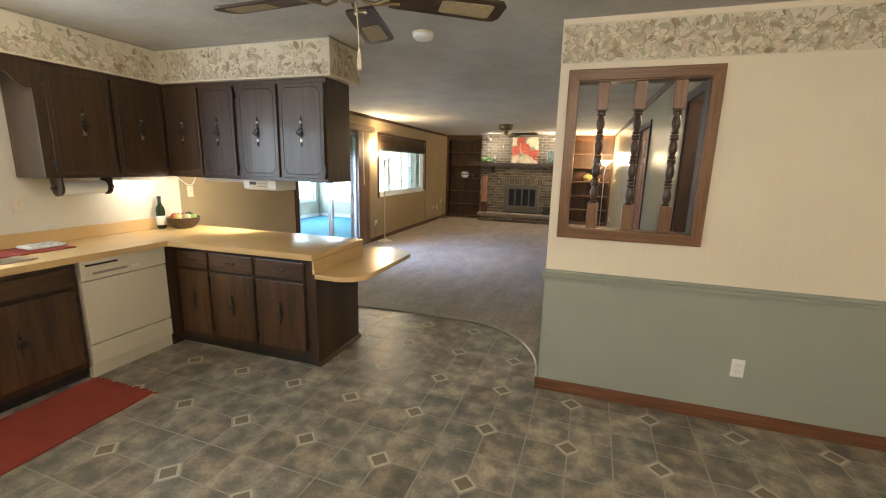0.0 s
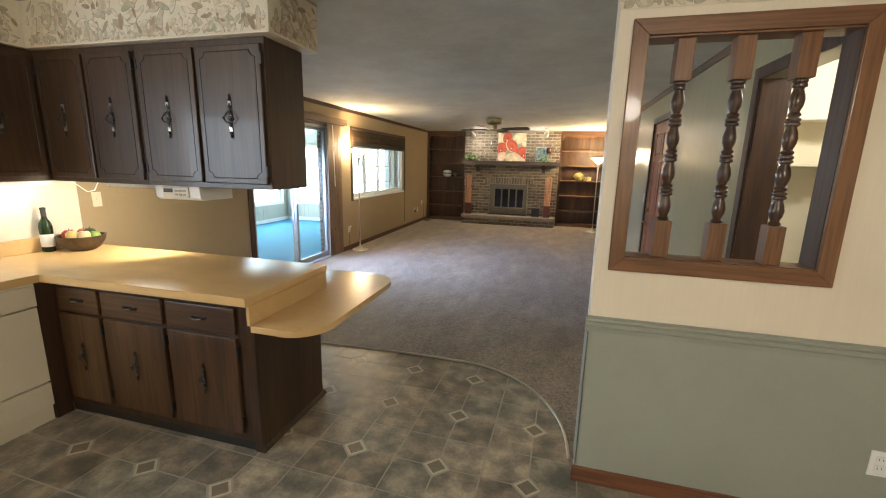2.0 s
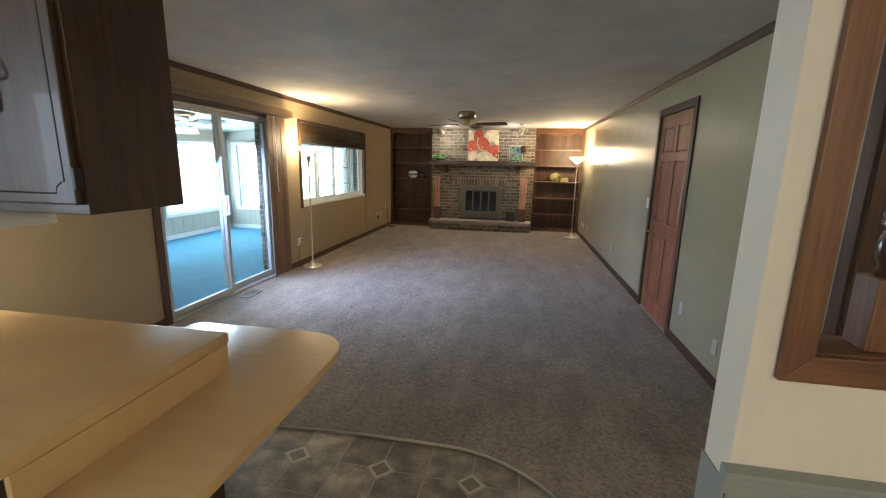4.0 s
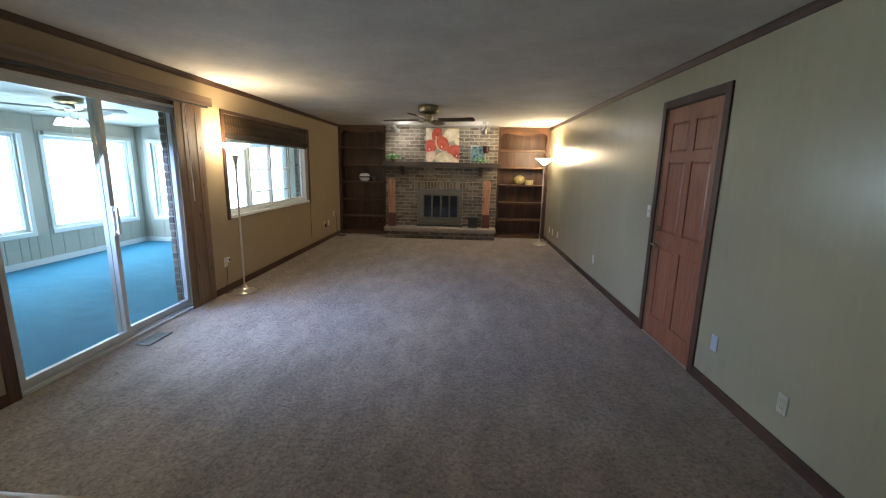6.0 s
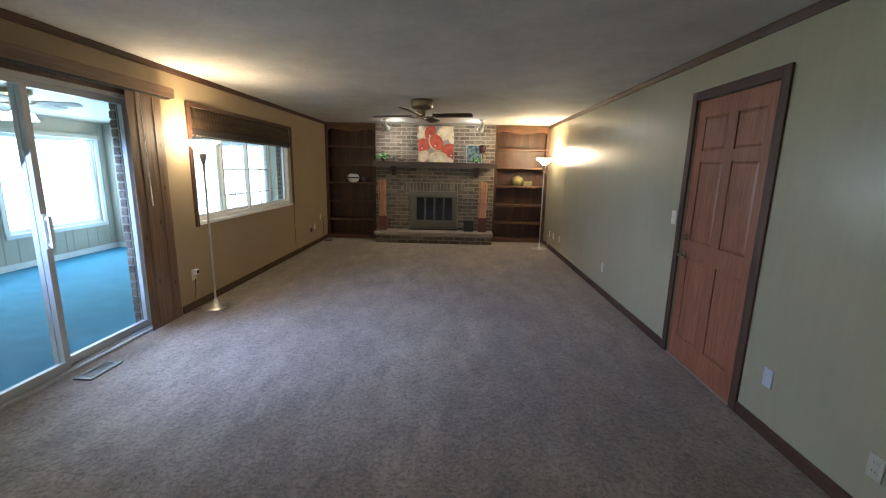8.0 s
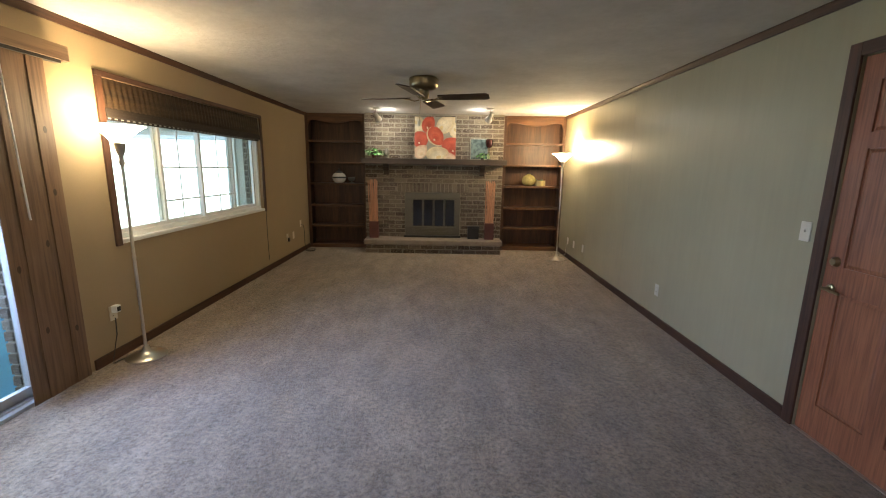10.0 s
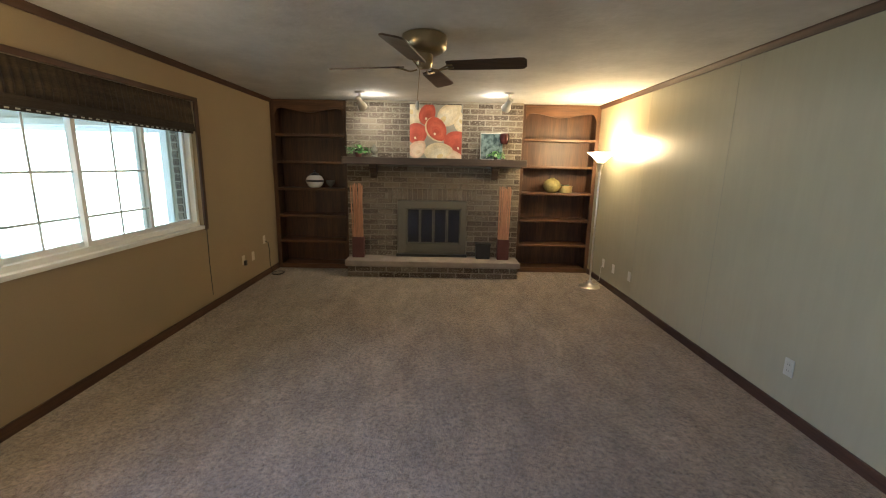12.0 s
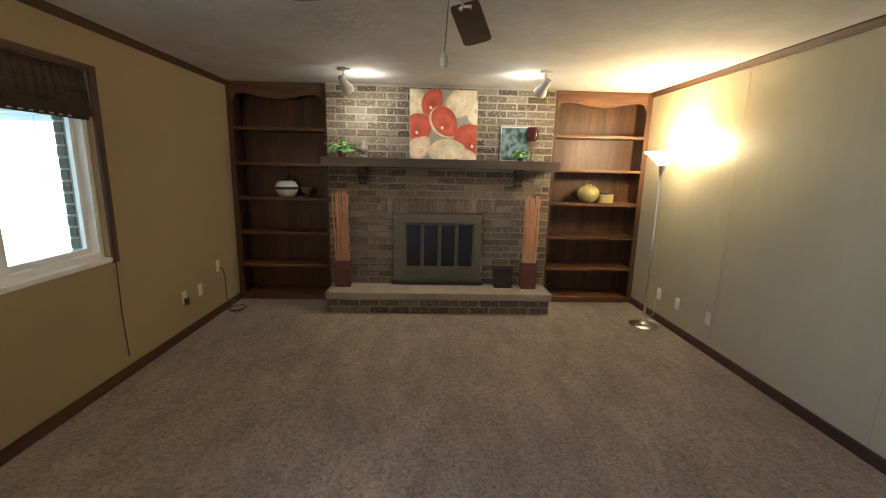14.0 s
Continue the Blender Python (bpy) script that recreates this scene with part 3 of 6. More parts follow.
part("firebox", boxes((IX0 + 0.06, FY + 0.3, 0.3, IX1 - 0.06, FY + 0.31, IZ1 - 0.06)), M_BLACK, fire)
part("ash_lip", boxes((IX0 - 0.02, FY - 0.07, 0.248, IX1 + 0.02, FY - 0.002, 0.285), bevel=0.004), M_BLACK, fire, "black metal lip under the insert")

# ---- bookcases ----
SHELVES = (1.945, 1.570, 1.190, 0.800, 0.425)


def bookcase(x0, x1, label):
    bk = thing("bookcase", (x0 + x1) / 2, FAR, 0, label, "bookcase", "built-in bookcases beside the fireplace")
    s = 0.055
    top = CEIL - 0.004
    part("side_panel", boxes((x0, FAR + 0.022, 0.0, x0 + 0.02, 12.045, top)), M_BOOKZ_SHADED, bk)
    part("side_panel", boxes((x1 - 0.02, FAR + 0.022, 0.0, x1, 12.045, top)), M_BOOKZ_SHADED, bk)
    part("back_panel", boxes((x0 + 0.02, 12.02, 0.0, x1 - 0.02, 12.045, top)), M_BOOKZ_SHADED, bk)
    part("stile", boxes((x0, FAR, 0.0, x0 + s, FAR + 0.022, top), bevel=0.003), M_BOOKZ_SHADED, bk)
    part("stile", boxes((x1 - s, FAR, 0.0, x1, FAR + 0.022, top), bevel=0.003), M_BOOKZ_SHADED, bk)
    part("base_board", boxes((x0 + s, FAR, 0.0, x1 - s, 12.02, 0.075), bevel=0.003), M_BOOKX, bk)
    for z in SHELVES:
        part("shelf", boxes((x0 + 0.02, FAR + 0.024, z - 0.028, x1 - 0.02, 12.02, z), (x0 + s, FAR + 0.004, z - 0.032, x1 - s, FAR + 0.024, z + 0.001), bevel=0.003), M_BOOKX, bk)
    a, b = x0 + s, x1 - s
    out = [(a, top), (b, top), (b, 2.20)]
    for i in range(25):
        u = i / 24
        x = b + (a - b) * u
        e = min(u, 1 - u)
        z = 2.20 + 0.09 * math.sqrt(max(0, 1 - (1 - min(e / 0.09, 1)) ** 2)) - 0.055 * (0.5 - 0.5 * math.cos(2 * math.pi * max(0, (u - 0.09) / 0.82) if 0.09 < u < 0.91 else 0))
        out.append((x, z))
    out.append((a, 2.20))
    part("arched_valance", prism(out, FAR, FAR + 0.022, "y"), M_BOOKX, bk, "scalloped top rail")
    return bk


bookcase(LW, FX0, "dark walnut built-in bookcase with mostly empty shelves")
bookcase(FX1, RW, "warm-lit walnut built-in bookcase with mostly empty shelves")

# ---- sliding glass door ----
# white door frame, greyed in its colour for the backlit side facing the room
M_BACKLIT = paint("white_frame_backlit_grey", (0.46, 0.47, 0.46), 0.4, 0.05, 4, 80, 0.05)
sd = thing("door_sliding", LW, (SL0 + SL1) / 2, 0, "white framed sliding glass door, closed", "sliding door", "", "structure")
J = 0.026
part("frame", boxes((LW - 0.15, SL0, SLZ - J, LW - 0.01, SL1, SLZ)), M_BACKLIT, sd)
part("frame", boxes((LW - 0.15, SL0, 0.0, LW - 0.01, SL0 + J, SLZ - J)), M_BACKLIT, sd)
part("frame", boxes((LW - 0.15, SL1 - J, 0.0, LW - 0.01, SL1, SLZ - J)), M_BACKLIT, sd)
part("track_sill", boxes((LW - 0.17, SL0 + J, 0.0, LW - 0.002, SL1 - J, 0.028), (LW - 0.05, SL0 + J, 0.028, LW - 0.04, SL1 - J, 0.04), (LW - 0.10, SL0 + J, 0.028, LW - 0.09, SL1 - J, 0.04)), M_BACKLIT, sd)
MID = 5.60
for y0, y1, xo, nm in ((SL0 + J, MID + 0.07, -0.045, "sliding"), (MID + 0.03, SL1 - J, -0.095, "fixed")):
    a, b = LW + xo - 0.018, LW + xo + 0.018
    z0, z1, s = 0.042, SLZ - J, 0.045
    sash = part("door_panel", boxes((a, y0, z0, b, y0 + s, z1), (a, y1 - s, z0, b, y1, z1), (a, y0 + s, z0, b, y1 - s, z0 + 0.055), (a, y0 + s, z1 - s, b, y1 - s, z1)), M_BACKLIT, sd)
    g = part("pane", boxes((LW + xo - 0.003, y0 + s, z0 + 0.055, LW + xo + 0.003, y1 - s, z1 - s)), M_GLASS, sash)
    g.visible_shadow = False
    if nm == "sliding":
        h = boxes((b, y1 - 0.045, 0.93, b + 0.012, y1 - 0.012, 1.17), (b + 0.012, y1 - 0.04, 0.95, b + 0.04, y1 - 0.025, 0.97), (b + 0.012, y1 - 0.04, 1.13, b + 0.04, y1 - 0.025, 1.15), (b + 0.034, y1 - 0.045, 0.94, b + 0.05, y1 - 0.02, 1.16), bevel=0.003)
        part("handle", h, M_WHITE, sash, "white pull handle")
        part("latch", boxes((b - 0.002, y1 - 0.006, 0.96, b + 0.02, y1 + 0.012, 1.13), bevel=0.003), M_BLACK, sash, "dark latch plate")
struct("casing_slider", boxes((LW, SL0 - 0.075, 0.0, LW + 0.015, SL0, SLZ + 0.06), (LW, SL0, SLZ, LW + 0.015, SL1 + 0.1, SLZ + 0.06), bevel=0.003), M_TRIMZ, "dark brown door casing", "trim")
M_KNOT = wood("light_brown_board", (0.145, 0.085, 0.045), (0.22, 0.14, 0.08), 0.5, "y", 5, 0.2)
M_KNOTZ = wood("light_brown_board_upright", (0.145, 0.082, 0.044), (0.21, 0.125, 0.07), 0.55, "z", 5, 0.2)
val = thing("valance_box", LW, 5.7, 2.12, "brown wooden blind valance above the sliding door", "valance")
part("front_board", boxes((LW + 0.085, 4.42, 2.115, LW + 0.10, 6.93, 2.205), bevel=0.003), M_KNOT, val)
part("top_board", boxes((LW + 0.001, 4.42, 2.19, LW + 0.085, 6.93, 2.203)), M_KNOT, val)
part("end_board", boxes((LW + 0.001, 6.915, 2.115, LW + 0.085, 6.93, 2.19)), M_KNOT, val)
part("head_track", boxes((LW + 0.025, 4.45, 2.10, LW + 0.07, 6.90, 2.135)), M_BLACK, val)
vb = thing("vertical_blind", LW, 6.66, 0.03, "drawn-back knotty brown wooden vertical blind beside the door", "blind")
for i in range(4):
    y = 6.385 + 0.098 * i
    x = LW + 0.050 + 0.005 * (i % 2)
    sl = part("slat", boxes((x, y, 0.03, x + 0.004, y + 0.108, 2.10), bevel=0.0015), M_KNOTZ, vb)
    for z in [q for q in (0.46, 0.93, 1.36, 1.74) if (int(q * 100) + i) % 2]:
        part("knot", prism([(y + 0.05 + 0.012 * math.cos(t), z + 0.2 * (i % 3 - 1) * 0.3 + 0.022 * math.sin(t)) for t in [k * math.pi / 5 for k in range(10)]], x + 0.004, x + 0.0046, "x"), M_CAB, sl, "dark wood knot")
part("wand", tube([(LW + 0.08, 6.5, 2.09), (LW + 0.085, 6.52, 1.15)], 0.005), M_WHITE, vb, "thin white control wand")
random.seed(21)
for y0, tag in ((SL1, "slider"), (WI1, "window")):
    col = tagged(new("brick_jamb_" + tag), "brown brick outer jamb of the wall opening", "brick wall", "", "structure")
    z0, z1 = (0.0, SLZ) if tag == "slider" else (WZ0, WZ1)
    courses(col, LW - 0.225, LW - 0.17, y0 - 0.035, z0, z1, length=0.24)
    part("backing", boxes((LW - 0.222, y0 - 0.022, z0, LW - 0.165, y0 + 0.06, z1)), M_BRICKM, col)

# ---- picture window ----
win = thing("window_living", LW, (WI0 + WI1) / 2, WZ0, "wide white vinyl sliding window with grilles and brown casing", "window", "", "structure")
c = 0.055
part("casing", boxes((LW, WI0 - c, WZ1, LW + 0.018, WI1 + c, WZ1 + 0.04), bevel=0.003), M_TRIM, win, "dark brown wood casing")
part("casing", boxes((LW, WI0 - c, WZ0 - 0.03, LW + 0.018, WI0, WZ1), bevel=0.003), M_TRIMZ, win, "dark brown wood casing")
part("casing", boxes((LW, WI1, WZ0 - 0.03, LW + 0.018, WI1 + c, WZ1), bevel=0.003), M_TRIMZ, win, "dark brown wood casing")
part("sill", boxes((LW - 0.13, WI0, WZ0 - 0.02, LW + 0.012, WI1, WZ0 + 0.012), bevel=0.005), M_WHITE, win, "white window sill")
part("frame", boxes((LW - 0.13, WI0, WZ1 - 0.04, LW - 0.04, WI1, WZ1)), M_WHITE, win)
part("frame", boxes((LW - 0.13, WI0, WZ0 + 0.012, LW - 0.04, WI1, WZ0 + 0.05)), M_WHITE, win)
part("frame", boxes((LW - 0.13, WI0, WZ0 + 0.05, LW - 0.04, WI0 + 0.04, WZ1 - 0.04)), M_WHITE, win)
part("frame", boxes((LW - 0.13, WI1 - 0.04, WZ0 + 0.05, LW - 0.04, WI1, WZ1 - 0.04)), M_WHITE, win)
for y0, y1, xo, grid in ((WI0 + 0.04, 7.95, -0.075, False), (7.90, 8.58, -0.105, True), (8.53, 9.22, -0.075, True), (9.17, WI1 - 0.04, -0.105, False)):
    a, b, z0, z1, s = LW + xo - 0.014, LW + xo + 0.014, WZ0 + 0.05, WZ1 - 0.04, 0.034
    sash = part("sash", boxes((a, y0, z0, b, y0 + s, z1), (a, y1 - s, z0, b, y1, z1), (a, y0 + s, z0, b, y1 - s, z0 + s), (a, y0 + s, z1 - s, b, y1 - s, z1)), M_WHITE, win)
    g = part("pane", boxes((LW + xo - 0.002, y0 + s, z0 + s, LW + xo + 0.002, y1 - s, z1 - s)), M_GLASS, sash)
    g.visible_shadow = False
    if grid:
        for z in (1.145, 1.455):
            part("grille", boxes((LW + xo + 0.003, y0 + s, z - 0.008, LW + xo + 0.009, y1 - s, z + 0.008)), M_WHITE, sash)
        ym = (y0 + y1) / 2
        for a, b in ((z0 + s, 1.137), (1.153, 1.447), (1.463, z1 - s)):
            part("grille", boxes((LW + xo + 0.003, ym - 0.007, a, LW + xo + 0.009, ym + 0.007, b)), M_WHITE, sash)
part("latch", boxes((LW - 0.06, 7.895, 1.03, LW - 0.045, 7.925, 1.13), bevel=0.003), M_WHITE, win)

# bamboo roman shade, pulled up
M_BAMBOO = wood("woven_bamboo", (0.034, 0.020, 0.010), (0.13, 0.083, 0.038), 0.6, "y", 14, 0.3)
M_SHADE = paint("dark_shade_cloth", (0.035, 0.025, 0.018), 0.85, 0.15, 8, 160, 0.5)
sh = thing("roman_shade", LW, (WI0 + WI1) / 2, 1.80, "gathered dark bamboo roman shade pulled halfway up", "window shade")
bm = bmesh.new()
rows = []
N = 260
for j, z in enumerate((WZ1 - 0.002, 2.06, 2.02, 1.98, 1.94, 1.90, 1.885)):
    row = []
    for i in range(N + 1):
        y = WI0 + 0.012 + (WI1 - WI0 - 0.024) * i / N
        w = 0.010 * math.sin(i * 1.05 + 0.6 * math.sin(j * 1.3)) * (0.4 + 0.2 * j / 2)
        row.append(bm.verts.new((LW - 0.012 + w + 0.002 * j, y, z)))
    rows.append(row)
for p, q in zip(rows, rows[1:]):
    for i in range(N):
        bm.faces.new((p[i], p[i + 1], q[i + 1], q[i]))
bmesh.ops.solidify(bm, geom=bm.faces[:], thickness=0.004)
part("gathered_cloth", bm, M_BAMBOO, sh, "gathered woven bamboo cloth", True)
for i, z in enumerate((1.875, 1.855, 1.835)):
    part("folded_layer", boxes((LW - 0.035, WI0 + 0.012, z - 0.012, LW + 0.006 + 0.004 * i, WI1 - 0.012, z + 0.014), bevel=0.006), M_SHADE, sh)
part("bottom_hem", boxes((LW - 0.025, WI0 + 0.012, 1.80, LW - 0.010, WI1 - 0.012, 1.826), bevel=0.004), M_SHADE, sh, "dark hem with punched eyelets")
bm = boxes(*[(LW - 0.0105, WI0 + 0.05 + 0.062 * i, 1.808, LW - 0.0085, WI0 + 0.078 + 0.062 * i, 1.818) for i in range(39)])
part("eyelets", bm, paint("pale_eyelet", (0.5, 0.5, 0.46), 0.5), sh, "pale eyelets along the hem")
part("lift_cord", tube([(LW + 0.012, WI1 + 0.012, 1.86), (LW + 0.02, WI1 + 0.01, 1.2), (LW + 0.016, WI1 + 0.016, 0.8), (LW + 0.02, WI1 + 0.005, 0.5), (LW + 0.014, WI1 + 0.03, 0.16)], 0.004, 6), M_BLACK, sh, "dark hanging lift cord")
bpy.data.objects["eyelets"]["kind"] = "stuff"

# ---- east door ----
dr = thing("door_east", RW, (DR0 + DR1) / 2, 0, "closed red-brown six-panel door", "door", "", "structure")
X = RW + 0.012
w = DR1 - DR0
ym = (DR0 + DR1) / 2
slab = [(X + 0.008, DR0 + 0.006, 0.012, X + 0.042, DR1 - 0.006, DRZ - 0.006)]
st = 0.105
zr = [(0.012, 0.20), (0.86, 1.00), (1.62, 1.70), (DRZ - 0.13, DRZ - 0.006)]
for a, b in ((DR0 + 0.006, DR0 + st), (ym - 0.05, ym + 0.05), (DR1 - st, DR1 - 0.006)):
    slab.append((X, a, 0.012, X + 0.008, b, DRZ - 0.006))
for a, b in zr:
    slab += [(X, DR0 + st, a, X + 0.008, ym - 0.05, b), (X, ym + 0.05, a, X + 0.008, DR1 - st, b)]
sl_ob = part("slab", boxes(*slab), M_DOOR, dr)
for a, b in ((DR0 + st, ym - 0.05), (ym + 0.05, DR1 - st)):
    for (_, lo), (hi, _) in zip(zr, zr[1:]):
        bm = boxes((X + 0.001, a + 0.022, lo + 0.022, X + 0.009, b - 0.022, hi - 0.022))
        for v in bm.verts:
            if v.co.x > X + 0.005:
                v.co.y += -0.018 if v.co.y < (a + b) / 2 else 0.018
                v.co.z += -0.018 if v.co.z < (lo + hi) / 2 else 0.018
        part("raised_panel", bm, M_DOOR, sl_ob)
cw = 0.068
part("casing", boxes((RW - 0.016, DR0 - cw, 0.0, RW, DR0, DRZ + cw), bevel=0.004), M_TRIMZ, dr, "dark brown casing")
part("casing", boxes((RW - 0.016, DR1, 0.0, RW, DR1 + cw, DRZ + cw), bevel=0.004), M_TRIMZ, dr, "dark brown casing")
part("casing", boxes((RW - 0.016, DR0, DRZ, RW, DR1, DRZ + cw), bevel=0.004), M_TRIM, dr, "dark brown casing")
part("threshold", boxes((RW - 0.01, DR0, 0.0, RW + 0.12, DR1, 0.012), bevel=0.003), M_NICKEL, dr, "metal door sill")
for z in (0.22, 1.05, 1.86):
    part("hinge", boxes((X - 0.008, DR0 - 0.004, z - 0.05, X + 0.004, DR0 + 0.026, z + 0.05), bevel=0.002), M_NICKEL, dr, "satin metal hinge")
part("deadbolt", lathe([(0.0, -0.022), (0.018, -0.022), (0.026, -0.010), (0.028, 0.0), (0, 0)], X, DR1 - 0.06, 1.025, 20, "x"), M_BRASS, dr, "brass deadbolt", True)
lv = lathe([(0.0, -0.05), (0.009, -0.05), (0.010, -0.012), (0.024, -0.008), (0.027, 0.0), (0, 0)], X, DR1 - 0.06, 0.875, 20, "x")
part("lever_handle", lv, M_BRASS, dr, "brass lever handle", True)
part("lever_arm", tube([(X - 0.048, DR1 - 0.05, 0.875), (X - 0.05, DR1 - 0.10, 0.876), (X - 0.046, DR1 - 0.155, 0.868)], 0.008), M_BRASS, dr, "", True)

# ---- living room things ----
M_SHADEG = glow("lit_alabaster_glass", (1.0, 0.80, 0.50), 42.0)


def torchiere(x, y, watts, label):
    t = thing("floor_lamp", x, y, 0.008, label, "floor lamp", "torchiere floor lamps")
    part("base", lathe([(0.0, 0), (0.135, 0), (0.138, 0.008), (0.13, 0.016), (0.08, 0.028), (0.05, 0.04), (0.028, 0.06), (0.02, 0.09), (0.0, 0.09)], x, y, 0.008, 36), M_NICKEL, t, smooth=True)
    part("pole", lathe([(0.011, 0.08), (0.011, 0.78), (0.013, 0.785), (0.013, 0.80), (0.011, 0.805), (0.011, 1.46), (0.017, 1.465), (0.02, 1.49), (0.014, 1.50), (0.017, 1.53), (0.026, 1.55), (0.034, 1.60), (0.038, 1.62), (0.0, 1.625)], x, y, 0.008, 20), M_NICKEL, t, smooth=True)
    part("glass_shade", lathe([(0.034, 1.615), (0.05, 1.63), (0.075, 1.66), (0.115, 1.70), (0.15, 1.725), (0.17, 1.735), (0.166, 1.738), (0.146, 1.73), (0.11, 1.707), (0.07, 1.668), (0.045, 1.64), (0.0, 1.632)], x, y, 0.008, 40), M_SHADEG, t, "glowing frosted glass bowl shade", True)
    lamp("torchiere_bulb", "POINT", pose(x, y, 1.83), watts, WARM, r=0.09)
    return t


torchiere(0.705, 10.965, 106, "brushed nickel torchiere floor lamp, lit, beside the bookcase")
torchiere(-3.490, 7.125, 24, "brushed nickel torchiere floor lamp, lit, beside the window")

M_WALNUT = wood("walnut_blade", (0.035, 0.02, 0.012), (0.085, 0.05, 0.028), 0.4, "x", 6, 0.1)
fan = ceiling_fan("ceiling_fan", -1.425, 8.69, CEIL, 2.208, 0.69, 4, -13, M_BRASS, M_WALNUT, "antique brass ceiling fan with four dark wood blades", pitch=-12)
part("pull_chain", tube([(-1.455, 8.70, 2.20), (-1.47, 8.705, 1.985)], 0.0025, 6), M_BRASS, fan)
part("chain_fob", lathe([(0.0, 0.0), (0.011, 0.004), (0.015, 0.02), (0.013, 0.045), (0.007, 0.06), (0, 0.062)], -1.47, 8.705, 1.925, 14), paint("painted_ceramic", (0.65, 0.62, 0.52), 0.3, 0.2, 60), fan, "white ceramic pull fob", True)

M_SPOTW = paint("off_white_enamel", (0.62, 0.60, 0.55), 0.4, 0.03)


def spot(x, y, tx):
    s = thing("ceiling_spotlight", x, y, CEIL, "off-white adjustable ceiling spotlight aimed at the bricks", "spotlight", "ceiling spotlights")
    part("canopy", lathe([(0, 0), (0.055, 0), (0.058, -0.012), (0.045, -0.022), (0, -0.022)], x, y, CEIL, 24), M_SPOTW, s, smooth=True)
    part("stem", tube([(x, y, CEIL - 0.02), (x, y, CEIL - 0.065), (x, y + 0.012, CEIL - 0.08)], 0.008), M_SPOTW, s, smooth=True)
    bm = lathe([(0.0, -0.075), (0.028, -0.07), (0.034, -0.05), (0.035, 0.0), (0.045, 0.03), (0.056, 0.05), (0.058, 0.085), (0.052, 0.085), (0.045, 0.05), (0.0, 0.03)], 0, 0, 0, 24)
    m = Matrix.Translation((x, y + 0.03, CEIL - 0.12)) @ (Vector((tx - x, FY - y, -0.62)).to_track_quat("Z", "Y").to_matrix().to_4x4())
    bmesh.ops.transform(bm, matrix=m, verts=bm.verts)
    part("head", bm, M_SPOTW, s, smooth=True)
    bm = lathe([(0, 0.06), (0.045, 0.062), (0, 0.063)], 0, 0, 0, 20)
    bmesh.ops.transform(bm, matrix=m, verts=bm.verts)
    part("bulb_face", bm, M_BULB, s, "lit bulb face")
    e = m @ Vector((0, 0, 0.10))
    lamp("spot_beam", "SPOT", look(e, (tx, FY, 1.55)), 22, SPOTC, cone=150)
    lamp("spot_spill", "POINT", pose(e.x + (0.12 if tx > x else -0.12), e.y + 0.08, e.z + 0.05), 6.0, SPOTC, r=0.03)
    return s


spot(-2.305, 10.99, -2.0)
spot(-0.50, 10.86, -0.8)


def plate(x, y, z, face, kind="outlet", label="ivory duplex wall outlet", mat=None):
    """A wall plate; face is the way that it looks: +x, -x or -y."""
    mat = mat or M_IVORY
    p = thing("wall_outlet" if kind == "outlet" else "light_switch", 0, 0, 0, label, "outlet" if kind == "outlet" else "switch")
    part("cover_plate", boxes((-0.035, -0.006, -0.057, 0.035, 0.0, 0.057), bevel=0.0025), mat, p)
    if kind == "outlet":
        for dz in (-0.02, 0.02):
            part("socket", boxes((-0.016, -0.0085, dz - 0.014, 0.016, -0.005, dz + 0.014), bevel=0.002), mat, p)
            part("slots", boxes((-0.008, -0.0092, dz - 0.004, -0.006, -0.0086, dz + 0.006), (0.006, -0.0092, dz - 0.004, 0.008, -0.0086, dz + 0.006)), M_BLACK, p)
    elif kind == "switch":
        part("toggle", boxes((-0.005, -0.016, -0.004, 0.005, -0.005, 0.012), bevel=0.002), mat, p)
    p.matrix_basis = pose(x, y, z, 0, 0, {"-y": 0, "+x": 90, "-x": -90}[face])
    return p


M_TONED = paint("wall_toned_plastic", (0.45, 0.41, 0.31), 0.4, 0.02)
for y, z in ((10.79, 0.30), (11.12, 0.30)):
    plate(RW - 0.001, y, z, "-x")
for y, z in ((8.08, 0.34), (4.60, 0.29)):
    plate(RW - 0.001, y, z, "-x", "outlet", "wall-toned beige duplex outlet", M_TONED)
plate(RW - 0.001, 10.34, 0.32, "-x", "blank", "small wall-toned blank cable plate", M_TONED)
plate(RW - 0.001, 6.53, 1.16, "-x", "switch", "ivory toggle light switch beside the door")
plate(RW - 0.001, 5.255, 0.36, "-x", "blank", "pale grey blank wall plate near the door", paint("grey_plastic", (0.42, 0.43, 0.46), 0.4))
for y, z in ((10.62, 0.365), (11.24, 0.51), (7.10, 0.37)):
    plate(LW + 0.001, y, z, "+x")
plate(LW + 0.001, 10.88, 0.36, "+x", "blank", "small ivory blank cable plate", M_IVORY)
plate(LW + 0.001, 2.975, 1.21, "+x", "switch", "ivory toggle light switch on beige wall")
plate(KW + 0.001, 1.53, 1.195, "+x", "switch", "ivory light switch on cream tile wall")
plate(1.165, DIV - 0.007, 0.37, "-y", "outlet", "white duplex outlet on sage wainscot", M_WHITE)
ad = thing("plug_adapter", LW, 7.10, 0.37, "white plug-in adapter in the wall outlet", "plug")
part("body", boxes((LW + 0.011, 7.075, 0.375, LW + 0.05, 7.125, 0.43), bevel=0.006), M_WHITE, ad)
part("prongs_cover", boxes((LW + 0.05, 7.085, 0.385, LW + 0.056, 7.115, 0.42), bevel=0.002), M_BLACK, ad)
pl = thing("power_plug", LW, 10.62, 0.34, "black plug hanging in the lower socket", "plug")
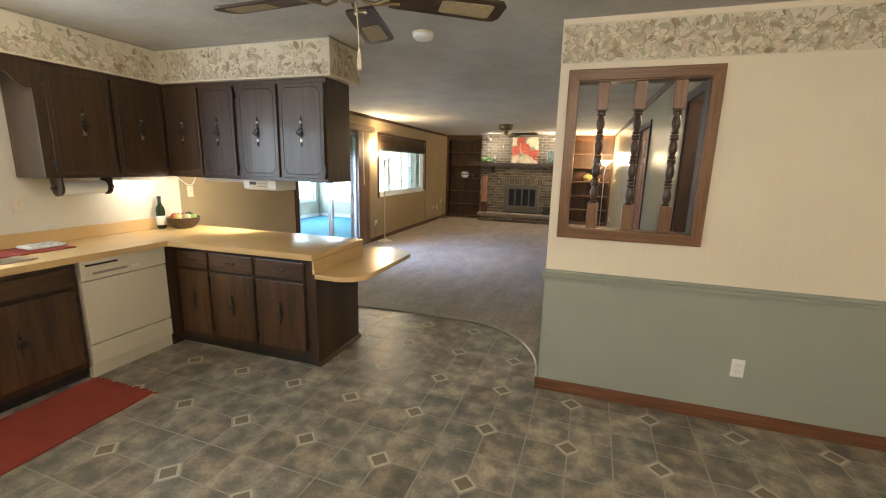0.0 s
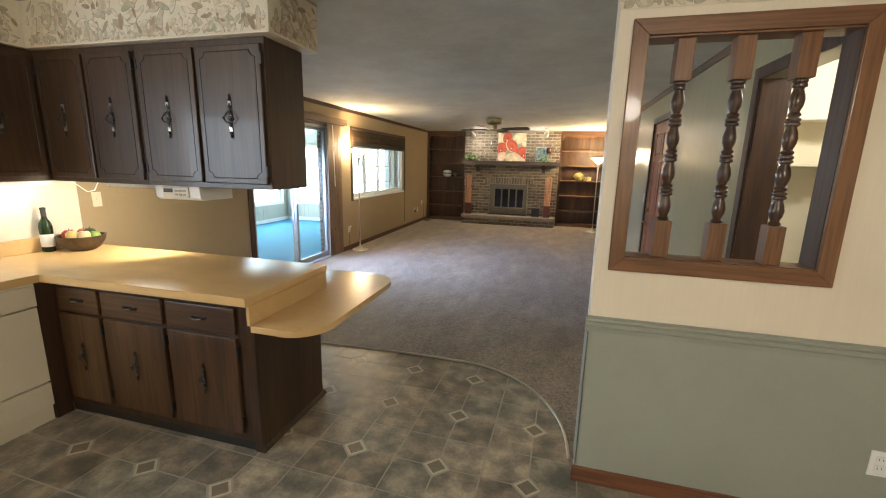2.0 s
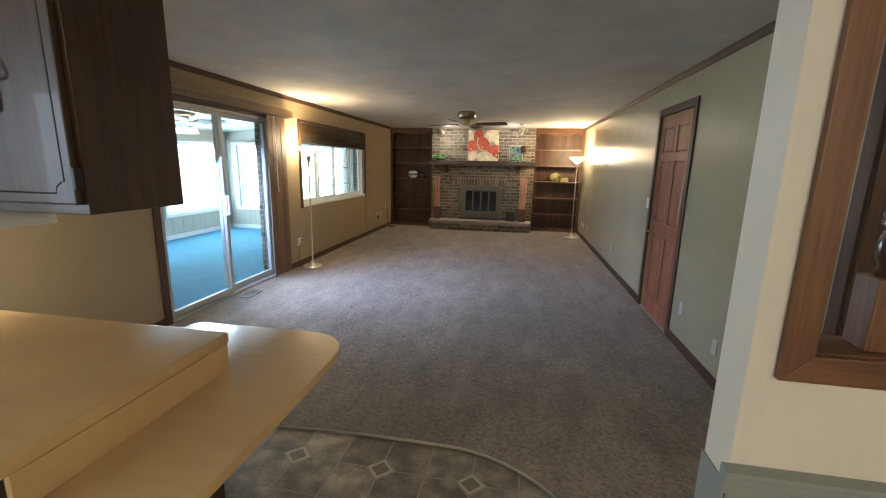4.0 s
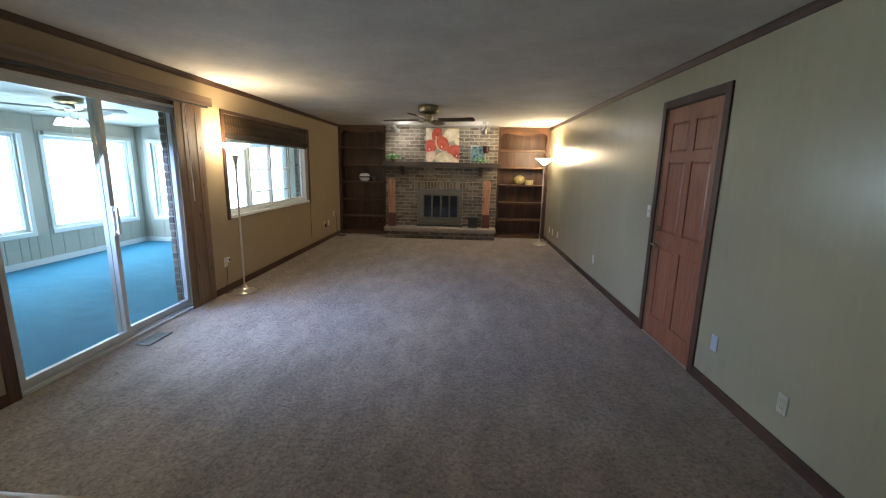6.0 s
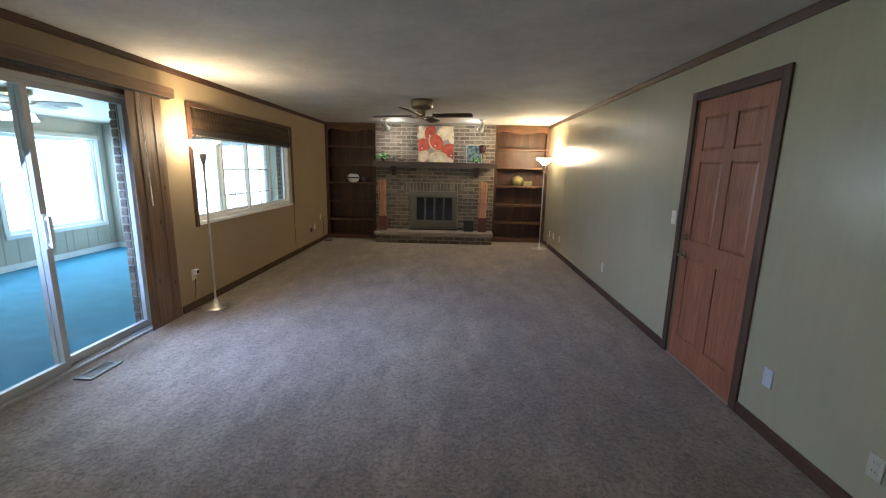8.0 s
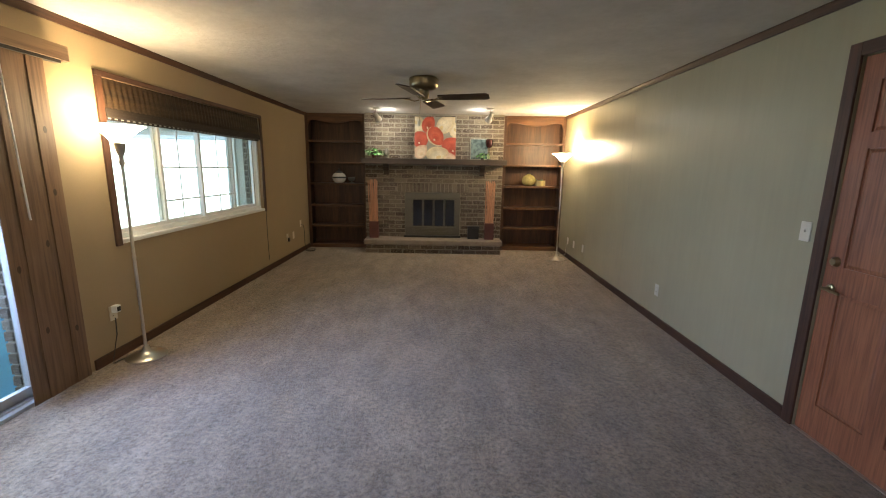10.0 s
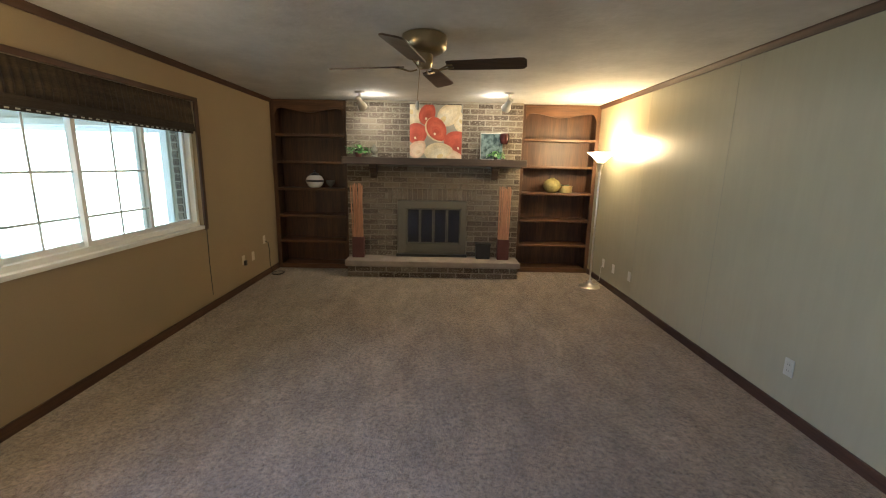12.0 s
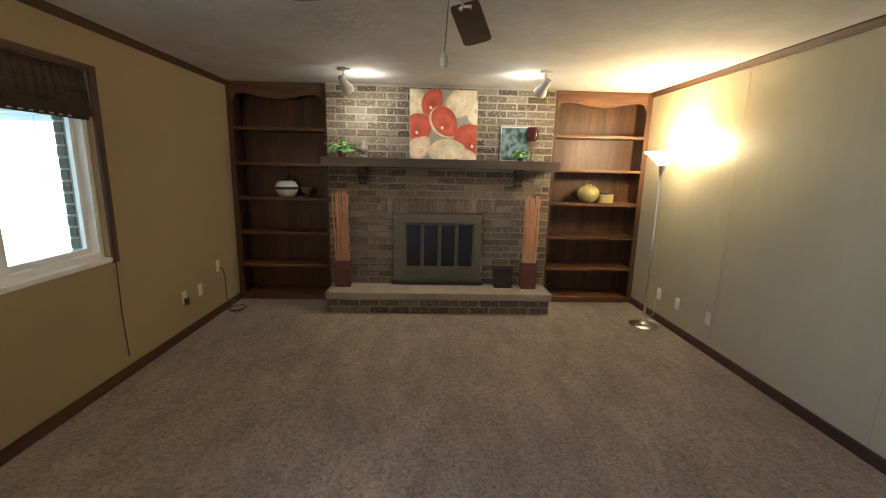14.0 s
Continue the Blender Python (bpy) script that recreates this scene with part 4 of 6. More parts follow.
part("body", boxes((LW + 0.011, 10.60, 0.30, LW + 0.04, 10.64, 0.36), bevel=0.006), M_BLACK, pl)
cd = thing("extension_cable", LW, 11.24, 0.0, "black power cord coiled on the carpet by the wall", "cable")
pts = [(LW + 0.012, 11.24, 0.49), (LW + 0.05, 11.25, 0.47), (LW + 0.055, 11.27, 0.35), (LW + 0.04, 11.30, 0.15), (LW + 0.06, 11.33, 0.03)]
for i in range(20):
    a = 0.55 * i
    pts.append((LW + 0.13 + 0.08 * math.cos(a + 3), 11.34 + 0.10 * math.sin(a + 3), 0.018 + 0.004 * (i // 6)))
part("cord", tube(pts, 0.005, 6), M_BLACK, cd, smooth=True)
lc = thing("lamp_cord", 0.8, 11.2, 0.0, "pale lamp cord lying by the baseboard", "cable")
part("cord", tube([(0.83, 10.97, 0.014), (0.86, 11.05, 0.02), (0.80, 11.15, 0.016), (0.86, 11.24, 0.03), (0.90, 11.14, 0.05), (0.905, 11.12, 0.26)], 0.004, 6), M_IVORY, lc, smooth=True)
lc = thing("lamp_cord", -3.5, 7.0, 0.0, "dark lamp cord lying by the baseboard", "cable")
part("cord", tube([(-3.62, 7.08, 0.014), (-3.64, 6.98, 0.016), (-3.66, 7.02, 0.05), (-3.672, 7.09, 0.2), (-3.674, 7.1, 0.33)], 0.004, 6), M_BLACK, lc, smooth=True)

vt = thing("floor_vent", -3.535, 5.69, 0.008, "metal floor register set in the carpet", "vent")
part("frame", boxes((-3.60, 5.55, 0.008, -3.47, 5.575, 0.018), (-3.60, 5.805, 0.008, -3.47, 5.83, 0.018), (-3.60, 5.575, 0.008, -3.58, 5.805, 0.018), (-3.49, 5.575, 0.008, -3.47, 5.805, 0.018)), M_VENT, vt)
part("duct", boxes((-3.58, 5.575, 0.0085, -3.49, 5.805, 0.0095)), M_BLACK, vt)
for i in range(14):
    part("slat", boxes((-3.58, 5.582 + 0.016 * i, 0.0105, -3.49, 5.589 + 0.016 * i, 0.0165)), M_VENT, vt)

# -- on the hearth
M_STICK = wood("peach_reed", (0.50, 0.24, 0.13), (0.66, 0.36, 0.22), 0.55, "z", 10, 0.15)
M_OXBLOOD = paint("oxblood_clay", (0.10, 0.028, 0.022), 0.5, 0.15, 8, 60, 0.2)
random.seed(31)
for cx in (-2.445, -0.395):
    s = thing("reed_bundle", cx, 11.45, 0.247, "bundle of peach reeds in a square oxblood vase on the hearth", "vase", "reed vases beside the fireplace")
    cy = 11.46
    part("vase", boxes((cx - 0.082, cy - 0.05, 0.247, cx + 0.082, cy + 0.05, 0.54), bevel=0.006), M_OXBLOOD, s)
    for i in range(9):
        for j in range(2):
            x = cx - 0.068 + 0.0165 * i + random.uniform(-0.003, 0.003)
            y = cy - 0.03 + 0.05 * j
            lean = random.uniform(-0.02, 0.02)
            top = 1.26 + random.uniform(-0.015, 0.03)
            part("reed", tube([(x, y, 0.535), (x + lean * 0.5 + random.uniform(-0.008, 0.008), y, 0.8), (x + lean, y + random.uniform(-0.01, 0.01), 1.05), (x + lean + random.uniform(-0.008, 0.008), y, top)], 0.0075, 5), M_STICK, s)
bx = thing("black_hearth_box", -0.66, 11.5, 0.247, "small black metal box on the hearth", "box")
part("body", boxes((-0.775, 11.44, 0.247, -0.575, 11.55, 0.445), bevel=0.006), M_BLACK, bx)
part("lid", boxes((-0.785, 11.43, 0.446, -0.565, 11.56, 0.47), bevel=0.006), M_BLACK, bx)

# -- on the mantel
MZ = 1.643
pc = thing("flower_painting", -1.37, 11.58, MZ, "square canvas of red and cream calla lilies on the mantel", "painting")
PX0, PX1, PZ1 = -1.735, -1.015, 2.355
PY = 11.545
M_CANV = paint("painted_grey_ground", (0.30, 0.29, 0.24), 0.6, 0.2, 5, 90, 0.2)
M_CRM2 = paint("painted_ivory_petal", (0.70, 0.63, 0.46), 0.55, 0.12, 7, 60, 0.15)
bm = boxes((PX0, PY, MZ, PX1, PY + 0.035, PZ1), bevel=0.004)
canvas = part("canvas", bm, M_CANV, pc)


def petal(u, v, ru, rv, rot, mat, lift, point=0.0):
    """A painted petal: an oval, drawn out to a point by some; cut at the canvas's edge."""
    pts = []
    for i in range(28):
        a = 2 * math.pi * i / 28
        r = 1 + point * max(0, math.cos(a)) ** 6
        x, z = ru * r * math.cos(a), rv * math.sin(a)
        c, s = math.cos(rot), math.sin(rot)
        px = min(max(PX0 + 0.72 * (u + x * c - z * s), PX0 + 0.003), PX1 - 0.003)
        pz = min(max(MZ + 0.71 * (v + x * s + z * c), MZ + 0.003), PZ1 - 0.003)
        pts.append((px, pz))
    bm = prism(pts, PY - 0.0004 * lift, PY - 0.0004 * lift + 0.0003, "y")
    bmesh.ops.remove_doubles(bm, verts=bm.verts, dist=1e-5)
    return part("painted_petal", bm, mat, canvas)


CREAM = ((0.64, 0.54, 0.34), (0.68, 0.59, 0.40), (0.71, 0.64, 0.47), (0.73, 0.67, 0.52), (0.68, 0.55, 0.28))
CORAL = ((0.46, 0.08, 0.042), (0.52, 0.10, 0.052), (0.56, 0.12, 0.064), (0.50, 0.09, 0.046), (0.42, 0.065, 0.034))
DEEP = ((0.43, 0.075, 0.042), (0.48, 0.09, 0.05), (0.45, 0.078, 0.042), (0.40, 0.062, 0.033), (0.35, 0.05, 0.027))
PEACH = ((0.62, 0.44, 0.30), (0.66, 0.50, 0.36), (0.70, 0.57, 0.43), (0.70, 0.58, 0.44), (0.66, 0.50, 0.34))
PALETTES = [[paint("painted_petal_tone", c, 0.55, 0.22, 9, 70, 0.15) for c in q] for q in (CREAM, CORAL, DEEP, PEACH)]


def bloom(u, v, ru, rv, rot, palette, lift, dx=0.0, dz=0.0, point=0.15):
    """A calla flower: five tones, one within the other, drifting towards its throat."""
    for k in range(5):
        f = 1 - 0.19 * k
        petal(u + dx * k * 0.22, v + dz * k * 0.22, ru * f, rv * f, rot + 0.06 * k, PALETTES[palette][k], lift + k, point)


bloom(0.07, 0.82, 0.15, 0.22, 0.15, 0, 1, -0.05, 0.05)
bloom(0.33, 0.82, 0.20, 0.15, 1.2, 2, 3, 0.02, -0.12)
bloom(0.94, 0.70, 0.11, 0.20, 0.2, 0, 2, 0.03, 0.0)
bloom(0.74, 0.82, 0.24, 0.19, 0.75, 0, 6, -0.12, -0.10, 0.25)
bloom(0.13, 0.46, 0.19, 0.20, 0.5, 2, 7, -0.03, -0.10)
bloom(0.488, 0.548, 0.232, 0.184, -1.0, 0, 11, 0.02, 0.02)
bloom(0.51, 0.56, 0.225, 0.175, -1.0, 1, 16, 0.0, -0.06)
bloom(0.90, 0.28, 0.22, 0.26, 0.9, 2, 8, 0.05, -0.12)
bloom(0.14, 0.16, 0.17, 0.15, 0.8, 3, 14, 0.03, -0.05, 0.25)
bloom(0.53, 0.13, 0.25, 0.17, 0.15, 0, 20, 0.06, -0.10, 0.2)
bloom(0.83, 0.06, 0.19, 0.10, -0.3, 3, 16, 0.0, -0.03)
for u, v in ((0.48, 0.46), (0.11, 0.38), (0.31, 0.74), (0.93, 0.20)):
    petal(u, v, 0.02, 0.024, 0.3, M_CRM2, 27)

M_LEAF = paint("green_leaf", (0.10, 0.36, 0.06), 0.45, 0.3, 20, 90, 0.2)
M_LEAF2 = paint("pale_green_leaf", (0.30, 0.46, 0.22), 0.45, 0.3, 20, 90, 0.2)
M_LEAFD = paint("dark_green_leaf", (0.03, 0.11, 0.03), 0.4, 0.3, 20, 90, 0.2)


def leaf(p, size, yaw, pitch):
    pts = [(0, 0), (0.3, 0.32), (0.65, 0.34), (1.0, 0.0), (0.65, -0.34), (0.3, -0.32)]
    bm = bmesh.new()
    vs = [bm.verts.new((a * size, b * size, -0.25 * size * a * a + 0.12 * size * abs(b))) for a, b in pts]
    mid = [bm.verts.new((0.45 * size, 0, -0.06 * size))]
    for i in range(6):
        bm.faces.new((vs[i], vs[(i + 1) % 6], mid[0]))
    m = Matrix.Translation(p) @ Matrix.Rotation(yaw, 4, "Z") @ Matrix.Rotation(pitch, 4, "Y")
    bmesh.ops.transform(bm, matrix=m, verts=bm.verts)
    return bm


def plant(x, y, z, spread, height, count, pot_r, m_pot, label, size=0.045):
    t = thing("potted_plant", x, y, z, label, "plant")
    part("pot", lathe([(0, 0), (pot_r * 0.75, 0), (pot_r, pot_r * 1.0), (pot_r * 1.05, pot_r * 1.15), (pot_r * 0.9, pot_r * 1.15), (0, pot_r * 0.95)], x, y, z, 20), m_pot, t, smooth=True)
    for i in range(count):
        a, q = random.uniform(0, 6.283), random.random() ** 0.6
        p = (x + spread * q * math.cos(a), y + spread * 0.55 * q * math.sin(a), z + pot_r + height * random.uniform(0.05, 1) * (1.1 - 0.6 * q))
        part("leaf", leaf(p, size * random.uniform(0.7, 1.3), a, random.uniform(-0.7, 0.9)), random.choice((M_LEAF, M_LEAF, M_LEAF2)), t)
    for i in range(7):
        a = random.uniform(0, 6.283)
        part("stem", tube([(x, y, z + pot_r * 0.9), (x + spread * 0.4 * math.cos(a), y + spread * 0.25 * math.sin(a), z + pot_r + height * 0.5)], 0.0025, 5), M_LEAFD, t)
    return t


random.seed(5)
plant(-2.43, 11.49, MZ, 0.155, 0.13, 90, 0.05, M_OXBLOOD, "small bushy green plant in a dark red pot", 0.052)
plant(-0.55, 11.47, MZ, 0.12, 0.09, 60, 0.03, M_BLACK, "small trailing green plant in a dark pot")
M_GREYC = paint("grey_weathered_ceramic", (0.19, 0.18, 0.15), 0.6, 0.25, 20, 80, 0.3)
fg = thing("ceramic_finial", -2.215, 11.50, MZ, "small grey ceramic finial ornament", "ornament")
part("body", lathe([(0, 0), (0.04, 0), (0.042, 0.015), (0.022, 0.03), (0.02, 0.04), (0.045, 0.065), (0.05, 0.09), (0.042, 0.12), (0.025, 0.145), (0.012, 0.165), (0, 0.175)], -2.215, 11.50, MZ, 24), M_GREYC, fg, smooth=True)
ag = thing("etched_glass_panel", -0.605, 11.56, MZ, "square etched glass panel leaning on the bricks", "glass panel")
M_ETCH, _n, _l, _b = nodes("etched_glass")
_l.new(ramp(_n, _l, noise_tex(_n, _l, 16, 4), [(0.42, (0.03, 0.05, 0.05)), (0.62, (0.16, 0.22, 0.21))]), _b.inputs["Base Color"])
_b.inputs["Roughness"].default_value = 0.12
bump(_n, _l, _b, noise_tex(_n, _l, 22, 3), 0.5, 0.004)
part("glass", boxes((-0.752, 11.545, MZ + 0.008, -0.458, 11.556, MZ + 0.347)), M_ETCH, ag)
part("rim", boxes((-0.76, 11.541, MZ, -0.45, 11.56, MZ + 0.008), (-0.76, 11.541, MZ + 0.347, -0.45, 11.56, MZ + 0.355), (-0.76, 11.541, MZ + 0.008, -0.752, 11.56, MZ + 0.347), (-0.458, 11.541, MZ + 0.008, -0.45, 11.56, MZ + 0.347)), M_NICKEL, ag)
ch = thing("candle_holder", -0.44, 11.48, MZ, "dark red glass candle cup on a thin metal stand", "candle holder")
part("foot", lathe([(0, 0), (0.04, 0), (0.04, 0.006), (0.008, 0.012), (0, 0.012)], -0.44, 11.48, MZ, 20), M_BLACK, ch, smooth=True)
part("stem", tube([(-0.44, 11.48, MZ + 0.01), (-0.432, 11.48, MZ + 0.10), (-0.44, 11.48, MZ + 0.21)], 0.005), M_BLACK, ch, smooth=True)
M_DREDG = paint("dark_red_glass", (0.045, 0.012, 0.01), 0.12, 0.2, 8)
part("cup", lathe([(0, 0.205), (0.035, 0.205), (0.055, 0.225), (0.066, 0.28), (0.062, 0.335), (0.052, 0.345), (0.05, 0.335), (0.0, 0.30)], -0.44, 11.48, MZ, 28), M_DREDG, ch, smooth=True)

# -- on the shelves
SZ = SHELVES[2] + 0.002
M_PORC = paint("white_porcelain", (0.78, 0.77, 0.74), 0.25, 0.05, 8)
M_DARKC = paint("dark_charcoal_glaze", (0.03, 0.03, 0.032), 0.3, 0.1, 8)
jr = thing("lidded_jar", -3.14, 11.83, SZ, "round white porcelain jar with dark lid", "jar")
part("body", lathe([(0, 0.000), (0.06, 0.000), (0.10, 0.031), (0.124, 0.081), (0.122, 0.125), (0.095, 0.169), (0.06, 0.181), (0, 0.181)], -3.14, 11.83, SZ, 36), M_PORC, jr, smooth=True)
part("painted_band", lathe([(0.1255, 0.085), (0.127, 0.094), (0.1265, 0.106), (0.1245, 0.115)], -3.14, 11.83, SZ, 36), M_DARKC, jr, "thin dark painted band", True)
part("lid", lathe([(0.068, 0.181), (0.06, 0.194), (0.03, 0.215), (0.01, 0.222), (0.012, 0.237), (0.014, 0.247), (0, 0.256)], -3.14, 11.83, SZ, 28), M_DARKC, jr, "dark lid with knob", True)
cu = thing("glass_cup", -2.915, 11.84, SZ, "small smoky glass candle cup on the shelf", "cup")
part("bowl", lathe([(0, 0.03), (0.03, 0.035), (0.055, 0.06), (0.068, 0.11), (0.065, 0.11), (0.05, 0.062), (0, 0.045)], -2.915, 11.84, SZ, 24), M_GREYC, cu, smooth=True)
part("foot", lathe([(0, 0), (0.045, 0), (0.042, 0.01), (0.015, 0.018), (0.015, 0.03), (0, 0.03)], -2.915, 11.84, SZ, 24), M_GREYC, cu, smooth=True)
M_YGL = paint("yellow_green_glaze", (0.33, 0.27, 0.10), 0.22, 0.25, 14, 60, 0.05)
yv = thing("round_vase", 0.335, 11.80, SZ, "round glossy yellow-green ceramic vase", "vase")
part("body", lathe([(0, 0), (0.055, 0), (0.095, 0.03), (0.125, 0.08), (0.126, 0.12), (0.105, 0.165), (0.065, 0.192), (0.035, 0.20), (0.038, 0.212), (0.03, 0.214), (0.026, 0.20), (0, 0.19)], 0.335, 11.80, SZ, 36), M_YGL, yv, smooth=True)
pt = thing("round_planter", 0.55, 11.83, SZ, "low cream-yellow planter with small green succulent", "planter")
M_CREAMG = paint("cream_yellow_glaze", (0.46, 0.38, 0.17), 0.35, 0.1, 10)
part("pot", lathe([(0, 0), (0.088, 0), (0.092, 0.01), (0.095, 0.095), (0.088, 0.10), (0.082, 0.092), (0, 0.08)], 0.55, 11.83, SZ, 32), M_CREAMG, pt, smooth=True)
random.seed(8)
for i in range(26):
    a = random.uniform(0, 6.283)
    q = random.uniform(0.0, 0.055)
    part("leaf", leaf((0.55 + q * math.cos(a), 11.83 + q * math.sin(a), SZ + 0.09), 0.05 * random.uniform(0.6, 1.1), a, random.uniform(-1.0, -0.3)), M_LEAFD, pt)

# ---- pantry beyond the partition ----
M_PANTRY = paint("cream_pantry_paint", (0.76, 0.70, 0.56), 0.6, 0.05, 2, 80, 0.1)
struct("wall_pantry", boxes((RW + 0.13, 2.585, 0.0, 2.35, 2.60, CEIL), (RW + 0.13, 4.1, 0.0, 2.35, 4.2, CEIL), (2.25, 2.60, 0.0, 2.35, 4.1, CEIL)), M_PANTRY, "cream pantry walls", "wall")
struct("floor_pantry", boxes((RW + 0.05, 2.585, -0.1, 2.35, 4.2, 0.002)), M_VINYL, "vinyl pantry floor", "floor")
struct("casing_pantry", boxes((RW - 0.016, CL0 - 0.07, 0.0, RW, CL0, 2.15), (RW - 0.016, CL1, 0.0, RW, CL1 + 0.07, 2.15), (RW - 0.016, CL0, 2.08, RW, CL1, 2.15), (RW, CL1 - 0.014, 0.0, RW + 0.155, CL1, 2.08), (RW, CL0, 0.0, RW + 0.13, CL0 + 0.014, 2.08), bevel=0.002), M_TRIMZ, "dark brown pantry door casing", "trim")
for z in (1.25, 1.52, 1.78, 2.02):
    s = thing("pantry_shelf", 2.1, 3.4, z, "white painted pantry shelf on small brackets", "shelf", "pantry shelves")
    part("board", boxes((1.98, 2.61, z - 0.02, 2.248, 4.09, z), bevel=0.002), M_PANTRY, s)
    for y in (2.95, 3.75):
        part("bracket", boxes((2.05, y - 0.01, z - 0.045, 2.248, y + 0.01, z - 0.022), (2.225, y - 0.01, z - 0.14, 2.248, y + 0.01, z - 0.045)), M_WHITE, s)
s = thing("pantry_shelf", 1.7, 4.0, 1.9, "white painted pantry shelf on small brackets", "shelf", "pantry shelves")
part("board", boxes((1.10, 3.88, 1.88, 1.97, 4.098, 1.90), bevel=0.002), M_PANTRY, s)
s = thing("pantry_shelf", 1.7, 4.0, 1.6, "white painted pantry shelf on small brackets", "shelf", "pantry shelves")
part("board", boxes((1.10, 3.88, 1.58, 1.97, 4.098, 1.60), bevel=0.002), M_PANTRY, s)
pb = thing("pantry_light", 1.6, 3.35, CEIL, "lit bare globe pantry ceiling light", "ceiling light")
part("holder", lathe([(0, 0), (0.06, 0), (0.05, -0.03), (0, -0.03)], 1.6, 3.35, CEIL, 20), M_WHITE, pb, smooth=True)
part("globe", lathe([(0, -0.03), (0.03, -0.035), (0.05, -0.07), (0.045, -0.105), (0.02, -0.125), (0, -0.13)], 1.6, 3.35, CEIL, 20), M_BULB, pb, "lit globe", True)
lamp("pantry_bulb", "POINT", pose(1.6, 3.35, CEIL - 0.19), 22, (1.0, 0.92, 0.76), r=0.05)

# ---- spindle opening in the partition ----
sp = thing("spindle_screen", 0.445, DIV, 1.10, "red-brown wood framed wall opening with three turned spindles", "spindle screen")
OX0, OX1, OZ0, OZ1, FW = 0.042, 0.872, 1.098, 2.122, 0.062
y0, y1 = DIV - 0.018, DIV - 0.001
M_FRM = wood("reddish_frame", (0.155, 0.066, 0.024), (0.21, 0.093, 0.036), 0.40, "x", 8, 0.2, 0.1)
M_FRMZ = wood("reddish_frame_upright", (0.155, 0.066, 0.024), (0.21, 0.093, 0.036), 0.40, "z", 8, 0.2, 0.1)


def mitre(a, b, c, d, mat):
    part("frame_board", prism([a, b, c, d], y0, y1, "y", 0.003), mat, sp)


mitre((OX0, OZ0), (OX1, OZ0), (OX1 - FW, OZ0 + FW), (OX0 + FW, OZ0 + FW), M_FRM)
mitre((OX0, OZ1), (OX0 + FW, OZ1 - FW), (OX1 - FW, OZ1 - FW), (OX1, OZ1), M_FRM)
mitre((OX0, OZ0), (OX0 + FW, OZ0 + FW), (OX0 + FW, OZ1 - FW), (OX0, OZ1), M_FRMZ)
mitre((OX1, OZ0), (OX1, OZ1), (OX1 - FW, OZ1 - FW), (OX1 - FW, OZ0 + FW), M_FRMZ)
IXa, IXb, IZa, IZb = OX0 + FW - 0.008, OX1 - FW + 0.008, OZ0 + FW - 0.006, OZ1 - FW + 0.004
part("lining", boxes((IXa, DIV + 0.0, IZa, IXb, DIV + 0.115, IZa + 0.010)), M_FRM, sp)
part("lining", boxes((IXa, DIV + 0.0, IZb - 0.010, IXb, DIV + 0.115, IZb)), M_FRM, sp)
part("lining", boxes((IXa, DIV + 0.0, IZa + 0.01, IXa + 0.010, DIV + 0.115, IZb - 0.01)), M_FRMZ, sp)
part("lining", boxes((IXb - 0.010, DIV + 0.0, IZa + 0.01, IXb, DIV + 0.115, IZb - 0.01)), M_TRIMZ, sp)
M_SPIN = wood("dark_turned_spindle", (0.035, 0.016, 0.009), (0.085, 0.04, 0.02), 0.3, "z", 9, 0.15, 0.3)
PROF = [(0.020, 0.0), (0.026, 0.006), (0.027, 0.014), (0.019, 0.022), (0.020, 0.030), (0.028, 0.050), (0.031, 0.075), (0.027, 0.100), (0.020, 0.122), (0.021, 0.128), (0.030, 0.134), (0.030, 0.144), (0.024, 0.149), (0.030, 0.155), (0.030, 0.163), (0.020, 0.170)]
for cx in (0.250, 0.458, 0.668):
    s = part("spindle", boxes((cx - 0.033, DIV + 0.022, IZa + 0.010, cx + 0.033, DIV + 0.088, 1.325), bevel=0.004), M_FRMZ, sp, "square spindle foot")
    part("spindle_head", boxes((cx - 0.033, DIV + 0.022, 1.893, cx + 0.033, DIV + 0.088, IZb - 0.010), bevel=0.004), M_FRMZ, sp, "square spindle head")
    prof = []
    span = (1.895 - 1.323) / 4
    for k in range(4):
        for r, h in PROF:
            prof.append((r * 0.84, k * span + h * span / 0.170 * 0.999))
    part("turned_shaft", lathe(prof, cx, DIV + 0.055, 1.323, 24), M_SPIN, sp, "dark turned spindle shaft", True)

# ---- wallpaper border ----
def petal_mat():
    m, n, l, b = nodes("printed_lily_petals")
    geo = n.new("ShaderNodeNewGeometry")
    c = ramp(n, l, geo.outputs["Random Per Island"], [(0.0, (0.70, 0.63, 0.50)), (0.28, (0.60, 0.54, 0.43)), (0.45, (0.50, 0.46, 0.35)), (0.60, (0.42, 0.39, 0.27)), (0.74, (0.62, 0.50, 0.37)), (0.88, (0.30, 0.22, 0.14)), (1.0, (0.68, 0.62, 0.50))])
    c = mul(n, l, c, ramp(n, l, noise_tex(n, l, 38, 4), [(0.3, (0.72, 0.70, 0.66)), (0.65, (1.05, 1.05, 1.05))]))
    l.new(c, b.inputs["Base Color"])
    b.inputs["Roughness"].default_value = 0.65
    return m


M_PETAL = petal_mat()
M_LINE = paint("printed_outline", (0.34, 0.28, 0.19), 0.65, 0.15, 8)
M_BORDER = paint("cream_border_paper", (0.64, 0.585, 0.465), 0.65, 0.06, 9, 60, 0.05)


